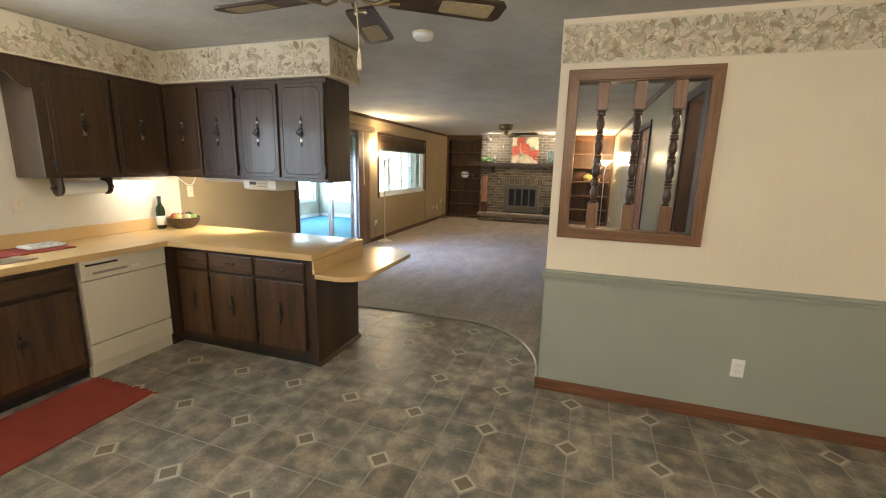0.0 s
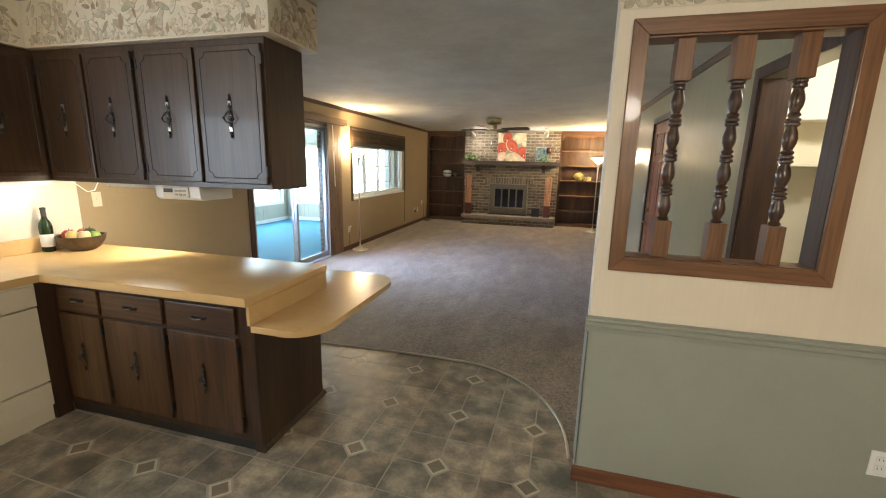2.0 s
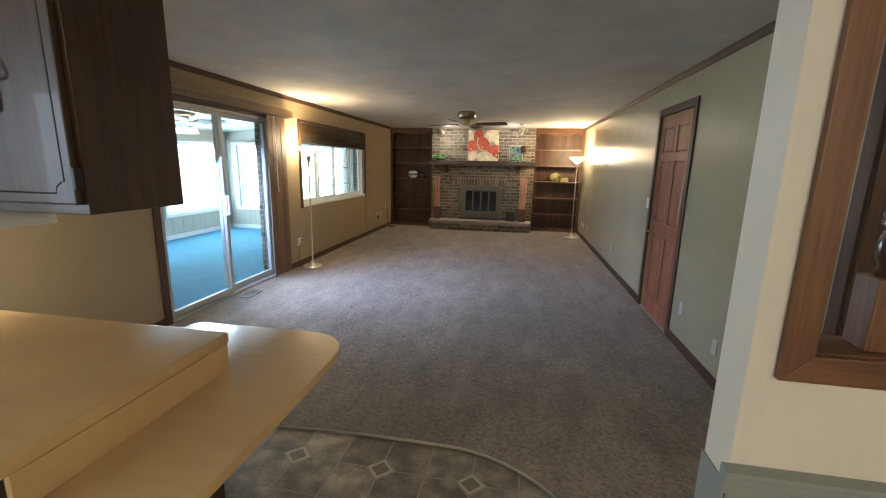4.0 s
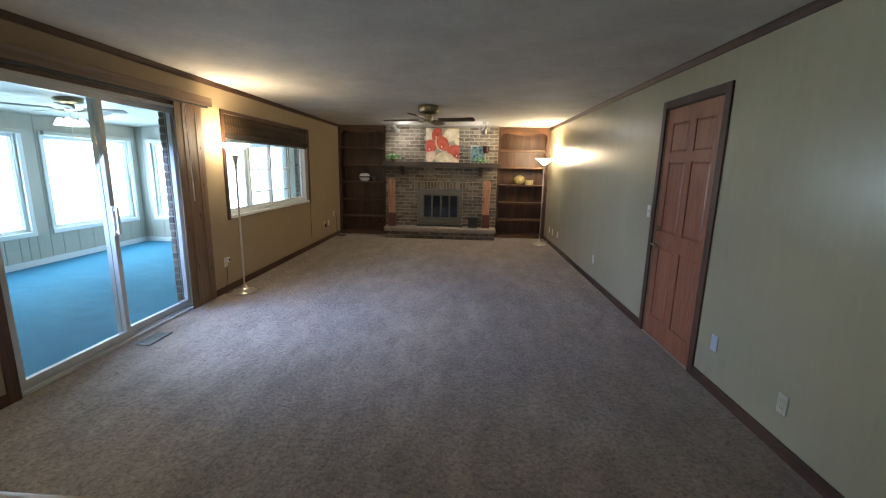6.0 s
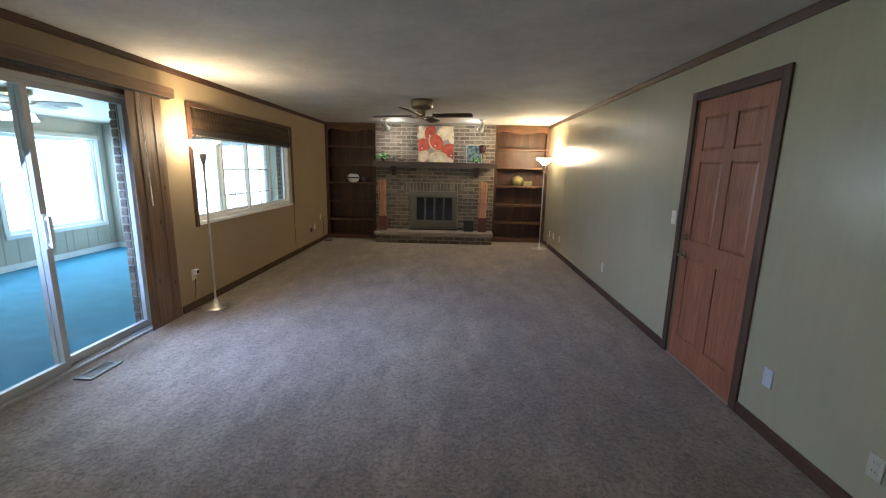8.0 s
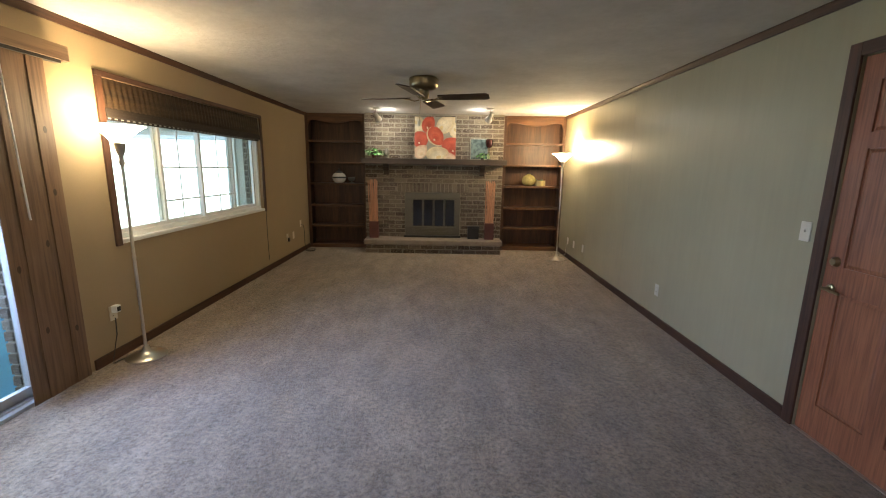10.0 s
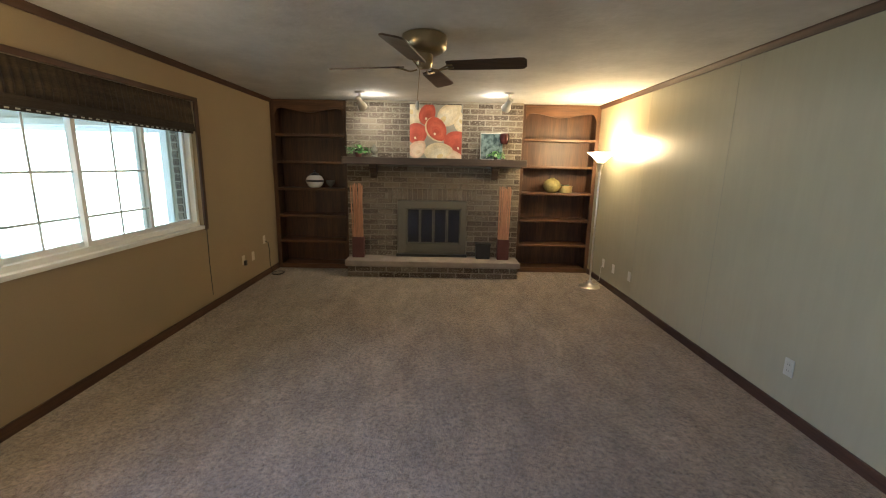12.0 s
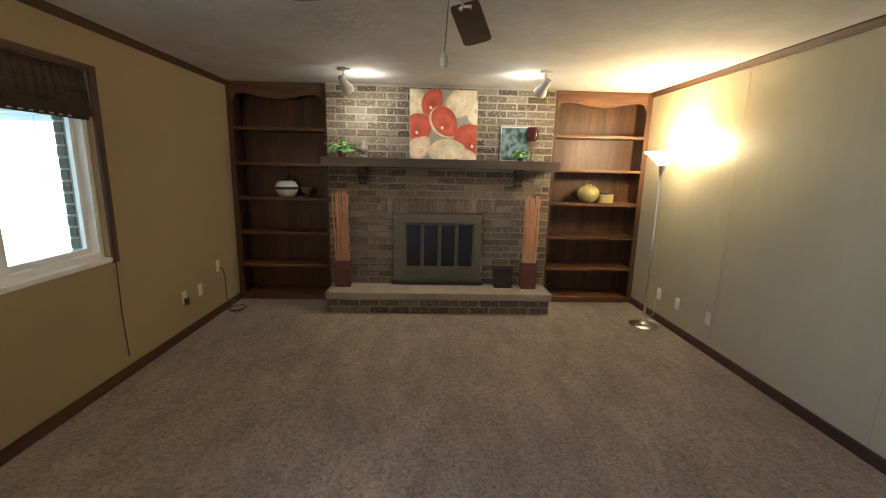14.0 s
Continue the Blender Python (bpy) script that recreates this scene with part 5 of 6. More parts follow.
def lilies(name, wall, u0, u1, z0, z1, put, count, fade):
    """Printed petals scattered over a strip, thinner towards its top; put maps (u, z, lift) to a place."""
    fill, line = bmesh.new(), bmesh.new()
    for i in range(int(count * (u1 - u0))):
        size = random.uniform(0.014, 0.040)
        u = random.uniform(u0 + size, u1 - size)
        q = random.random()
        z = z0 + size * 0.7 + (z1 - z0 - 1.4 * size) * (q ** fade)
        rot, fat, lift = random.uniform(0, 6.283), random.uniform(0.32, 0.6), 0.0004 + 0.0000025 * i
        for bm, k, dl in ((line, 1.0, 0.0), (fill, 0.86, 0.0012)):
            vs = []
            for j in range(11):
                a = 2 * math.pi * j / 11
                r = size * k * (1 + 0.35 * max(0, math.cos(a)) ** 5)
                x, y = r * math.cos(a), r * fat * math.sin(a) * (1 + 0.25 * math.cos(a))
                pu = min(max(u + x * math.cos(rot) - y * math.sin(rot), u0 + 0.002), u1 - 0.002)
                pz = min(max(z + x * math.sin(rot) + y * math.cos(rot), z0 + 0.002), z1 - 0.002)
                vs.append(bm.verts.new(put(pu, pz, lift + dl)))
            bm.faces.new(vs)
    for bm, mat, nm in ((line, M_LINE, "printed_outlines"), (fill, M_PETAL, "printed_petals")):
        me = bpy.data.meshes.new(nm)
        bm.to_mesh(me)
        bm.free()
        me.materials.append(mat)
        ob = new(nm, me)
        ob.parent = wall
        ob["kind"] = "stuff"


struct("border_partition", boxes((-0.014, DIV - 0.003, 2.16, 2.75, DIV, CEIL - 0.03)), M_BORDER, "cream floral wallpaper border", "wallpaper border")
struct("border_edge_trim", boxes((-0.014, DIV - 0.006, CEIL - 0.03, 2.75, DIV, CEIL)), M_PAPER, "thin cream ceiling bead", "trim")
SOFF, SX, SY, SE, SB = 2.15, -3.25, 2.40, -1.60, 2.83
struct("soffit", prism([(KW, -2.2), (SX, -2.2), (SX, SY), (SE, SY), (SE, SB), (KW, SB)], SOFF, CEIL), M_PAPER, "boxed soffit above the cabinets", "soffit")
struct("border_soffit", boxes((SX, -2.2, SOFF + 0.006, SX + 0.003, SY - 0.003, CEIL - 0.012), (SX + 0.003, SY - 0.003, SOFF + 0.006, SE + 0.003, SY, CEIL - 0.012), (SE, SY, SOFF + 0.006, SE + 0.003, SB, CEIL - 0.012)), M_BORDER, "cream floral wallpaper border on the soffit", "wallpaper border")
random.seed(77)
bp_, bs_ = bpy.data.objects["border_partition"], bpy.data.objects["border_soffit"]
lilies("partition", bp_, -0.012, 2.4, 2.162, CEIL - 0.034, lambda u, z, d: (u, DIV - 0.003 - d, z), 330, 1.0)
lilies("soffit_front", bs_, SX + 0.01, SE, SOFF + 0.008, CEIL - 0.016, lambda u, z, d: (u, SY - 0.003 - d, z), 210, 2.2)
lilies("soffit_end", bs_, SY + 0.002, SB - 0.002, SOFF + 0.008, CEIL - 0.016, lambda u, z, d: (SE + 0.003 + d, u, z), 210, 2.2)
lilies("soffit_side", bs_, 0.2, SY - 0.01, SOFF + 0.008, CEIL - 0.016, lambda u, z, d: (SX + 0.003 + d, u, z), 210, 2.2)
M_SHAD = paint("grey_bead", (0.30, 0.28, 0.23), 0.6, 0.05)
struct("border_bead", boxes((SX, -2.2, CEIL - 0.012, SX + 0.008, SY - 0.008, CEIL), (SX, SY - 0.008, CEIL - 0.012, SE + 0.008, SY, CEIL), (SE, SY, CEIL - 0.012, SE + 0.008, SB, CEIL)), M_SHAD, "thin grey bead along the ceiling", "trim")

# ---- cabinets ----
M_GROOV = paint("routed_groove", (0.012, 0.007, 0.004), 0.6, 0.1)
M_PEWT = paint("aged_pewter_brass", (0.46, 0.44, 0.39), 0.35, 0.25, 40, 90, 0.2, metal=0.9)


M_OLDBR = paint("darkened_brass", (0.10, 0.075, 0.045), 0.45, 0.2, 40, 90, 0.2, metal=0.7)


def hardware(x, z, y, vertical=True):
    """An ornate pull: a spearhead back plate with a drop bail; level ones are bar pulls."""
    if vertical:
        half = [(0.0, 0.080), (0.006, 0.078), (0.010, 0.074), (0.007, 0.068), (0.010, 0.062), (0.008, 0.054), (0.009, 0.030), (0.005, 0.022), (0.006, 0.012), (0.006, 0.0)]
        pts = half + [(a, -b) for a, b in half[-2::-1]] + [(-a, -b) for a, b in half[1:]] + [(-a, b) for a, b in half[-2:0:-1]]
        bm = prism([(x + a, z + b) for a, b in pts], y - 0.006, y, "y")
        ring = [(x + 0.033 * math.sin(t) * (1.0 if math.cos(t) < 0 else 0.7), y - 0.016, z - 0.006 + 0.026 * math.cos(t)) for t in [2 * math.pi * i / 16 for i in range(17)]]
        b2 = tube(ring, 0.0045, 6)
        boss = (Matrix.Translation((x, y - 0.006, z + 0.004)) @ Matrix.Diagonal((1.7, 1, 1.7, 1)), Matrix.Translation((x, y - 0.006, z + 0.004)) @ Matrix.Diagonal((1.7, 1, -1.7, 1)))
        ends = [Matrix.Translation((x, y - 0.006, z + k * 0.076)) @ Matrix.Diagonal((1, 1, k, 1)) for k in (-1, 1)]
        for place in (*boss, *ends):
            tip = lathe([(0.0, 0.0), (0.006, 0.002), (0.0085, 0.010), (0.004, 0.017), (0.007, 0.024), (0.003, 0.034), (0.0, 0.038)], 0, 0, 0, 8)
            bmesh.ops.transform(tip, matrix=place, verts=tip.verts)
            me = bpy.data.meshes.new("tmp")
            tip.to_mesh(me)
            tip.free()
            b2.from_mesh(me)
            bpy.data.meshes.remove(me)
    else:
        bm = prism([(x - 0.05, z), (x - 0.042, z + 0.010), (x - 0.03, z + 0.006), (x, z + 0.009), (x + 0.03, z + 0.006), (x + 0.042, z + 0.010), (x + 0.05, z), (x + 0.042, z - 0.010), (x + 0.03, z - 0.006), (x, z - 0.009), (x - 0.03, z - 0.006), (x - 0.042, z - 0.010)], y - 0.004, y, "y")
        b2 = tube([(x - 0.034, y - 0.004, z), (x - 0.032, y - 0.02, z), (x, y - 0.026, z - 0.003), (x + 0.032, y - 0.02, z), (x + 0.034, y - 0.004, z)], 0.0045, 6)
    me = bpy.data.meshes.new("tmp")
    b2.to_mesh(me)
    b2.free()
    k = len(bm.faces)
    bm.from_mesh(me)
    bm.faces.ensure_lookup_table()
    for f in bm.faces[k:]:
        f.material_index = 1
    bpy.data.meshes.remove(me)
    return bm


def groove(x0, x1, z0, z1, y):
    """The routed line of a door, notched round at its corners."""
    r, m = 0.035, 0.03
    pts = []
    a, b, c, d = x0 + m, x1 - m, z0 + m, z1 - m
    for cx, cz, s in ((a, c, 90), (b, c, 180), (b, d, 270), (a, d, 0)):
        for i in range(6):
            t = radians(s - 18 * i)
            pts.append((cx + r * math.cos(t) * 0.9, y, cz + r * math.sin(t) * 0.9))
    pts.append(pts[0])
    return tube(pts, 0.0028, 4)


def cabinet_door(cab, x0, x1, z0, z1, hinge, upper=True):
    d = part("door", boxes((x0, -0.020, z0, x1, -0.001, z1), bevel=0.005), M_CAB if upper else M_CABW, cab)
    if upper:
        part("routed_line", groove(x0, x1, z0, z1, -0.0195), M_GROOV, d)
    zc = (z0 + z1) / 2 + (0.0 if upper else 0.02)
    grip = hardware((x0 + x1) / 2, zc, -0.020)
    if not upper:
        bmesh.ops.scale(grip, vec=(0.78, 1, 0.78), space=Matrix.Translation((-(x0 + x1) / 2, 0, -zc)), verts=grip.verts)
    part("pull_handle", grip, M_PEWT if upper else M_OLDBR, d, "ornate pewter drop pull" if upper else "dark ornate drop pull").data.materials.append(M_BLACK)
    hx = x1 + 0.004 if hinge > 0 else x0 - 0.004
    for z in (z0 + 0.07, z1 - 0.07):
        part("hinge", boxes((hx - 0.006, -0.024, z - 0.028, hx + 0.006, 0.0, z + 0.028), bevel=0.002), M_BLACK, d, "black hinge")
    return d


def upper_unit(width, doors, m, label, height=0.763, depth=0.325):
    u = thing("upper_cabinet", 0, 0, 0, label, "cabinet", "upper kitchen cabinets")
    part("body", boxes((0, 0.0, 0, width, depth, height), bevel=0.002), M_CAB, u)
    for x0, x1, h in doors:
        cabinet_door(u, x0, x1, 0.028, height - 0.035, h)
    u.matrix_basis = m
    return u


UZ = 1.385
LBL = "dark-stained oak upper cabinet with pewter pulls"
upper_unit(0.84, [(0.032, 0.407, -1), (0.427, 0.826, 1)], pose(-2.510, 2.45, UZ), LBL + " and grooved doors")
upper_unit(0.773, [(0.03, 0.395, -1), (0.415, 0.763, 1)], pose(-3.285, 2.45, UZ), LBL)
upper_unit(1.20, [(0.06, 0.465, -1), (0.485, 0.885, 1)], pose(-3.285, 1.54, UZ, 0, 0, 90), LBL + " beside the sink window", depth=0.32)
sv = [(0.35, 2.15), (1.538, 2.15), (1.538, 1.97), (1.51, 1.965), (1.48, 1.975), (1.45, 2.01), (1.42, 2.045), (1.37, 2.05), (1.32, 2.03), (1.25, 2.0), (1.17, 2.01), (1.09, 2.05), (0.35, 2.05)]
va = thing("scalloped_valance", -3.285, 1.0, 2.0, "dark scalloped wooden valance over the sink window", "valance")
part("board", prism(sv, -3.305, -3.285, "x"), M_CAB, va)


def base_front(cab, cells, kick=0.09):
    for x0, x1, drawer in cells:
        if drawer:
            d = part("drawer_front", boxes((x0, -0.018, 0.668, x1, -0.001, 0.808), bevel=0.006), M_CABWX, cab)
            part("drawer_pull", hardware((x0 + x1) / 2, 0.74, -0.018, False), M_BLACK, d, "dull brass bar pull").data.materials.append(M_OLDBR)
        cabinet_door(cab, x0, x1, 0.11, 0.648 if drawer else 0.808, 1, False)


b1 = thing("base_cabinet", 0, 0, 0, "dark-stained oak peninsula cabinet with drawers and doors", "cabinet", "base kitchen cabinets")
part("body", boxes((0, 0.0, 0.06, 1.375, 0.60, 0.844), bevel=0.002), M_CAB, b1)
part("toe_kick", boxes((0.0, 0.012, 0.0, 1.33, 0.60, 0.06)), M_BLACK, b1)
part("end_foot", boxes((1.33, 0.002, 0.0, 1.373, 0.605, 0.06)), M_CAB, b1)
part("shoe_moulding", prism([(1.373, 0.0), (1.388, 0.0), (1.388, 0.012), (1.373, 0.03)], 0.0, 0.625, "y"), M_CAB, b1)
base_front(b1, [(0.055, 0.36, True), (0.385, 0.81, True), (0.84, 1.275, True)])
b1.matrix_basis = pose(-2.995, 2.175, 0)
b2 = thing("base_cabinet", 0, 0, 0, "dark-stained oak sink base cabinet", "cabinet", "base kitchen cabinets")
part("body", boxes((0, 0.0, 0.085, 1.36, 0.60, 0.844), bevel=0.002), M_CAB, b2)
part("toe_kick", boxes((0.0, 0.06, 0.0, 1.36, 0.60, 0.085)), M_BLACK, b2)
part("false_front", boxes((0.06, -0.018, 0.69, 1.33, -0.001, 0.812), bevel=0.005), M_CABWX, b2)
cabinet_door(b2, 0.06, 0.66, 0.135, 0.66, -1, False)
cabinet_door(b2, 0.69, 1.33, 0.135, 0.66, 1, False)
b2.matrix_basis = pose(-3.0, 0.10, 0, 0, 0, 90)
fl = thing("corner_filler", -3.06, 2.14, 0, "dark oak filler strip beside the dishwasher", "cabinet")
part("strip", boxes((-3.06, 2.085, 0.0, -2.982, 2.172, 0.844)), M_CAB, fl)

# countertop: the L with a rolled front edge and the low curved ledge
ct = thing("countertop", -2.5, 2.5, 0.846, "butcher-block laminate L-shaped countertop", "countertop")
part("top", prism([(KW + 0.002, 0.04), (-2.965, 0.04), (-2.965, 2.105), (-1.60, 2.105), (-1.60, 2.85), (LW + 0.004, 2.85), (LW + 0.004, 2.802), (KW + 0.002, 2.802)], 0.846, 0.890, "z", 0.009), M_LAMI, ct, smooth=True)
part("backsplash", boxes((KW + 0.002, 0.04, 0.891, KW + 0.022, 2.80, 0.99), bevel=0.005), M_LAMI, ct)
part("end_riser", boxes((-1.619, 2.13, 0.744, -1.602, 2.84, 0.8455)), M_LAMI, ct)
out = [(-1.602, 2.13), (-1.44, 2.13)]
for i in range(13):
    a = radians(-90 + 7.5 * i)
    out.append((-1.44 + 0.192 * math.cos(a), 2.322 + 0.192 * math.sin(a)))
out += [(-1.246, 2.65), (-1.248, 2.85)]
for i in range(13):
    a = radians(0 + 7.5 * i)
    out.append((-1.455 + 0.205 * math.cos(a), 3.03 + 0.205 * math.sin(a)))
out += [(-2.04, 3.235), (-2.08, 3.195), (-2.08, 2.855), (-1.602, 2.855)]
part("curved_ledge", prism(out, 0.710, 0.745, "z", 0.005), M_LAMI, ct, "low ledge with rounded corners", True)

def settle(dx, dy, dz, *things):
    """Slide whole things to their place by the cabinet run."""
    for ob in things:
        ob.location += Vector((dx, dy, dz))


# dishwasher
dw = thing("dishwasher", -2.93, 1.725, 0, "almond enamel built-in dishwasher with control panel", "dishwasher")
D0, D1, DX = 1.425, 2.028, -2.932
part("tub", boxes((-3.50, D0 + 0.005, 0.10, DX - 0.03, D1 - 0.005, 0.88)), M_APPL, dw)
part("door", boxes((DX - 0.03, D0, 0.285, DX, D1, 0.735), bevel=0.004), M_APPL, dw)
cp = part("control_panel", boxes((DX - 0.03, D0, 0.742, DX + 0.006, D1, 0.879), bevel=0.006), M_APPL, dw)
part("handle_slot", boxes((DX + 0.004, D0 + 0.03, 0.838, DX + 0.008, D0 + 0.24, 0.852)), M_BLACK, cp, "dark recessed latch slot")
part("latch_bar", boxes((DX + 0.004, D0 + 0.02, 0.853, DX + 0.016, D1 - 0.02, 0.868), bevel=0.003), M_APPL, cp)
part("button_strip", boxes((DX + 0.004, D0 + 0.07, 0.775, DX + 0.009, D0 + 0.30, 0.792), bevel=0.002), M_SHAD, cp, "grey button strip")
for i in range(2):
    part("button", boxes((DX + 0.004, D0 + 0.34 + 0.028 * i, 0.778, DX + 0.010, D0 + 0.36 + 0.028 * i, 0.79), bevel=0.002), M_WHITE, cp)
part("brand_badge", boxes((DX + 0.005, D0 + 0.03, 0.776, DX + 0.0075, D0 + 0.05, 0.79)), M_NICKEL, cp)
part("lower_panel", boxes((DX - 0.03, D0, 0.135, DX + 0.001, D1, 0.275), bevel=0.004), M_APPL, dw)
part("kick_plate", boxes((DX - 0.06, D0, 0.034, DX - 0.02, D1, 0.128)), M_APPL, dw)
settle(-0.045, 0.05, -0.034, dw)

# small things on and round the counters
CZ = 0.891
M_BOTTLE = paint("dark_green_glass", (0.012, 0.028, 0.008), 0.08, 0.1)
bt = thing("wine_bottle", -3.46, 2.47, CZ, "dark green wine bottle with white label", "bottle")
bx_, by_ = -3.46, 2.47
part("glass", lathe([(0, 0), (0.034, 0), (0.037, 0.005), (0.037, 0.17), (0.033, 0.195), (0.018, 0.225), (0.0135, 0.245), (0.0135, 0.285), (0.016, 0.287), (0.016, 0.30), (0, 0.302)], bx_, by_, CZ, 28), M_BOTTLE, bt, smooth=True)
part("label", lathe([(0.0375, 0.035), (0.0378, 0.036), (0.0378, 0.12), (0.0375, 0.121)], bx_, by_, CZ, 28), M_WHITE, bt, "white paper label", True)
part("foil", lathe([(0.0145, 0.24), (0.0145, 0.286), (0.0168, 0.288), (0.0168, 0.301), (0, 0.304)], bx_, by_, CZ, 20), M_BLACK, bt, "dark neck foil", True)
bw = thing("fruit_bowl", -3.32, 2.60, CZ, "dark brown wooden bowl full of fruit", "bowl")
wx, wy = -3.32, 2.60
part("bowl", lathe([(0, 0), (0.07, 0), (0.10, 0.02), (0.13, 0.06), (0.142, 0.105), (0.134, 0.105), (0.12, 0.06), (0.09, 0.03), (0, 0.02)], wx, wy, CZ, 36), M_CAB, bw, smooth=True)
fruits = []
FR = [(-0.07, -0.03, 0.10, 0.043, "apple", (0.45, 0.05, 0.03)), (0.0, -0.055, 0.105, 0.04, "apple", (0.55, 0.42, 0.14)), (0.06, -0.02, 0.10, 0.042, "apple", (0.45, 0.36, 0.20)), (0.02, 0.045, 0.11, 0.043, "avocado", (0.03, 0.05, 0.018)), (-0.05, 0.05, 0.10, 0.042, "apple", (0.50, 0.10, 0.05)), (0.085, 0.03, 0.10, 0.036, "lime", (0.20, 0.30, 0.06))]
for dx, dy, dz, r, nm, c in FR:
    f = thing(nm, wx + dx, wy + dy, CZ + dz - r, {"apple": "ripe apple in the bowl", "avocado": "dark avocado in the bowl", "lime": "green lime in the bowl"}[nm], "fruit", "fruit in the bowl")
    fruits.append(f)
    part("skin", lathe([(0, -r * 0.82), (r * 0.35, -r * 0.92), (r * 0.8, -r * 0.6), (r, 0), (r * 0.88, r * 0.5), (r * 0.5, r * 0.88), (r * 0.15, r * 0.86), (0, r * 0.74)], wx + dx, wy + dy, CZ + dz, 20), paint("fruit_skin", c, 0.35, 0.2, 18), f, smooth=True)
    part("stalk", tube([(wx + dx, wy + dy, CZ + dz + r * 0.7), (wx + dx + 0.004, wy + dy, CZ + dz + r * 1.15)], 0.002, 5), M_CAB, f)
mt = thing("red_counter_mat", -3.3, 1.45, CZ, "red quilted cotton mat on the counter", "mat")
part("cloth", boxes((-3.50, 1.17, CZ, -3.22, 1.60, CZ + 0.008), bevel=0.003), M_RUGM, mt)
ph = thing("striped_pot_holder", -3.4, 1.5, CZ + 0.009, "folded white and grey striped pot holder", "pot holder")
part("cloth", boxes((-3.47, 1.38, CZ + 0.009, -3.31, 1.60, CZ + 0.028), bevel=0.008), M_WHITE, ph)
for i in range(8):
    part("stripe", boxes((-3.468, 1.40 + 0.025 * i, CZ + 0.0275, -3.312, 1.408 + 0.025 * i, CZ + 0.0290)), M_SHAD, ph, "grey woven stripe")
sk = thing("sink_rim", -3.2, 0.9, CZ, "stainless steel sink rim in the counter", "sink")
part("rim", boxes((-3.46, 0.42, CZ, -3.42, 1.27, CZ + 0.005), (-3.06, 0.42, CZ, -3.02, 1.27, CZ + 0.005), (-3.42, 1.22, CZ, -3.06, 1.27, CZ + 0.005), (-3.42, 0.42, CZ, -3.06, 0.46, CZ + 0.005), bevel=0.002), M_NICKEL, sk)
part("basin", boxes((-3.42, 0.46, CZ + 0.0005, -3.06, 1.22, CZ + 0.0015)), M_NICKEL, sk)
tw = thing("paper_towel_holder", -3.39, 1.8, 1.33, "dark wooden paper towel holder under the cabinet", "paper towel")
part("towel_roll", lathe([(0.0, 1.66), (0.048, 1.66), (0.05, 1.665), (0.05, 1.945), (0.048, 1.95), (0.0, 1.95)], -3.39, 0, 1.322, 28, "y"), M_WHITE, tw, "white paper towel roll", True)
for y in (1.63, 1.965):
    part("bracket", boxes((-3.45, y, 1.33, -3.33, y + 0.018, 1.398), bevel=0.004), M_CAB, tw)
    part("end_disc", lathe([(0, y - 0.008), (0.04, y - 0.006), (0.06, y), (0.06, y + 0.018), (0.04, y + 0.024), (0, y + 0.026)], -3.39, 0, 1.322, 24, "y"), M_CAB, tw, smooth=True)
part("rod", lathe([(0, 1.60), (0.014, 1.60), (0.018, 1.615), (0.010, 1.63), (0.010, 1.985), (0.018, 2.0), (0.016, 2.02), (0, 2.03)], -3.39, 0, 1.322, 16, "y"), M_CAB, tw, smooth=True)
rd = thing("undercabinet_radio", -2.32, 2.45, 1.30, "white under-cabinet radio with display and buttons", "radio")
part("housing", prism([(2.40, 1.398), (2.66, 1.398), (2.66, 1.31), (2.43, 1.31), (2.405, 1.325)], -2.485, -2.155, "x", 0.004), M_WHITE, rd)
fp = part("front_panel", boxes((-2.42, 2.394, 1.325, -2.23, 2.404, 1.388), bevel=0.003), M_IVORY, rd)
part("display", boxes((-2.41, 2.391, 1.355, -2.345, 2.395, 1.378)), M_BLACK, fp, "dark display")
for i in range(3):
    for j in range(2):
        part("button", boxes((-2.33 + 0.03 * i, 2.390, 1.338 + 0.022 * j, -2.308 + 0.03 * i, 2.395, 1.350 + 0.022 * j), bevel=0.002), M_SHAD, fp)
ul = thing("undercabinet_light", -3.42, 2.3, 1.39, "slim lit under-cabinet strip light", "light")
part("housing", boxes((-3.50, 2.05, 1.372, -3.40, 2.45, 1.384), (-3.40, 2.05, 1.352, -3.394, 2.45, 1.384), (-3.50, 2.044, 1.352, -3.40, 2.05, 1.384)), M_WHITE, ul)
part("diffuser", boxes((-3.49, 2.07, 1.360, -3.41, 2.43, 1.366)), M_BULB, ul, "lit diffuser")
lamp("undercabinet_lamp", "AREA", look((-3.51, 2.35, 1.35), (-3.58, 2.4, 0.9)), 0.6, (1.0, 0.93, 0.78), w=0.36, h=0.08)
ul2 = thing("undercabinet_light", -2.76, 2.62, 1.39, "slim lit under-cabinet strip light", "light")
part("housing", boxes((-3.03, 2.57, 1.385, -2.50, 2.665, 1.398), (-3.03, 2.564, 1.362, -2.494, 2.57, 1.398), (-2.50, 2.57, 1.362, -2.494, 2.665, 1.398)), M_WHITE, ul2)
part("diffuser", boxes((-3.01, 2.58, 1.372, -2.52, 2.655, 1.378)), M_BULB, ul2, "lit diffuser")
lamp("undercabinet_lamp", "AREA", look((-2.85, 2.72, 1.35), (-3.65, 3.3, 0.85)), 19.0, (1.0, 0.88, 0.64), w=0.08, h=0.46)
wr = thing("white_wire", -3.56, 2.6, 1.38, "thin white wire looping under the cabinet", "cable")
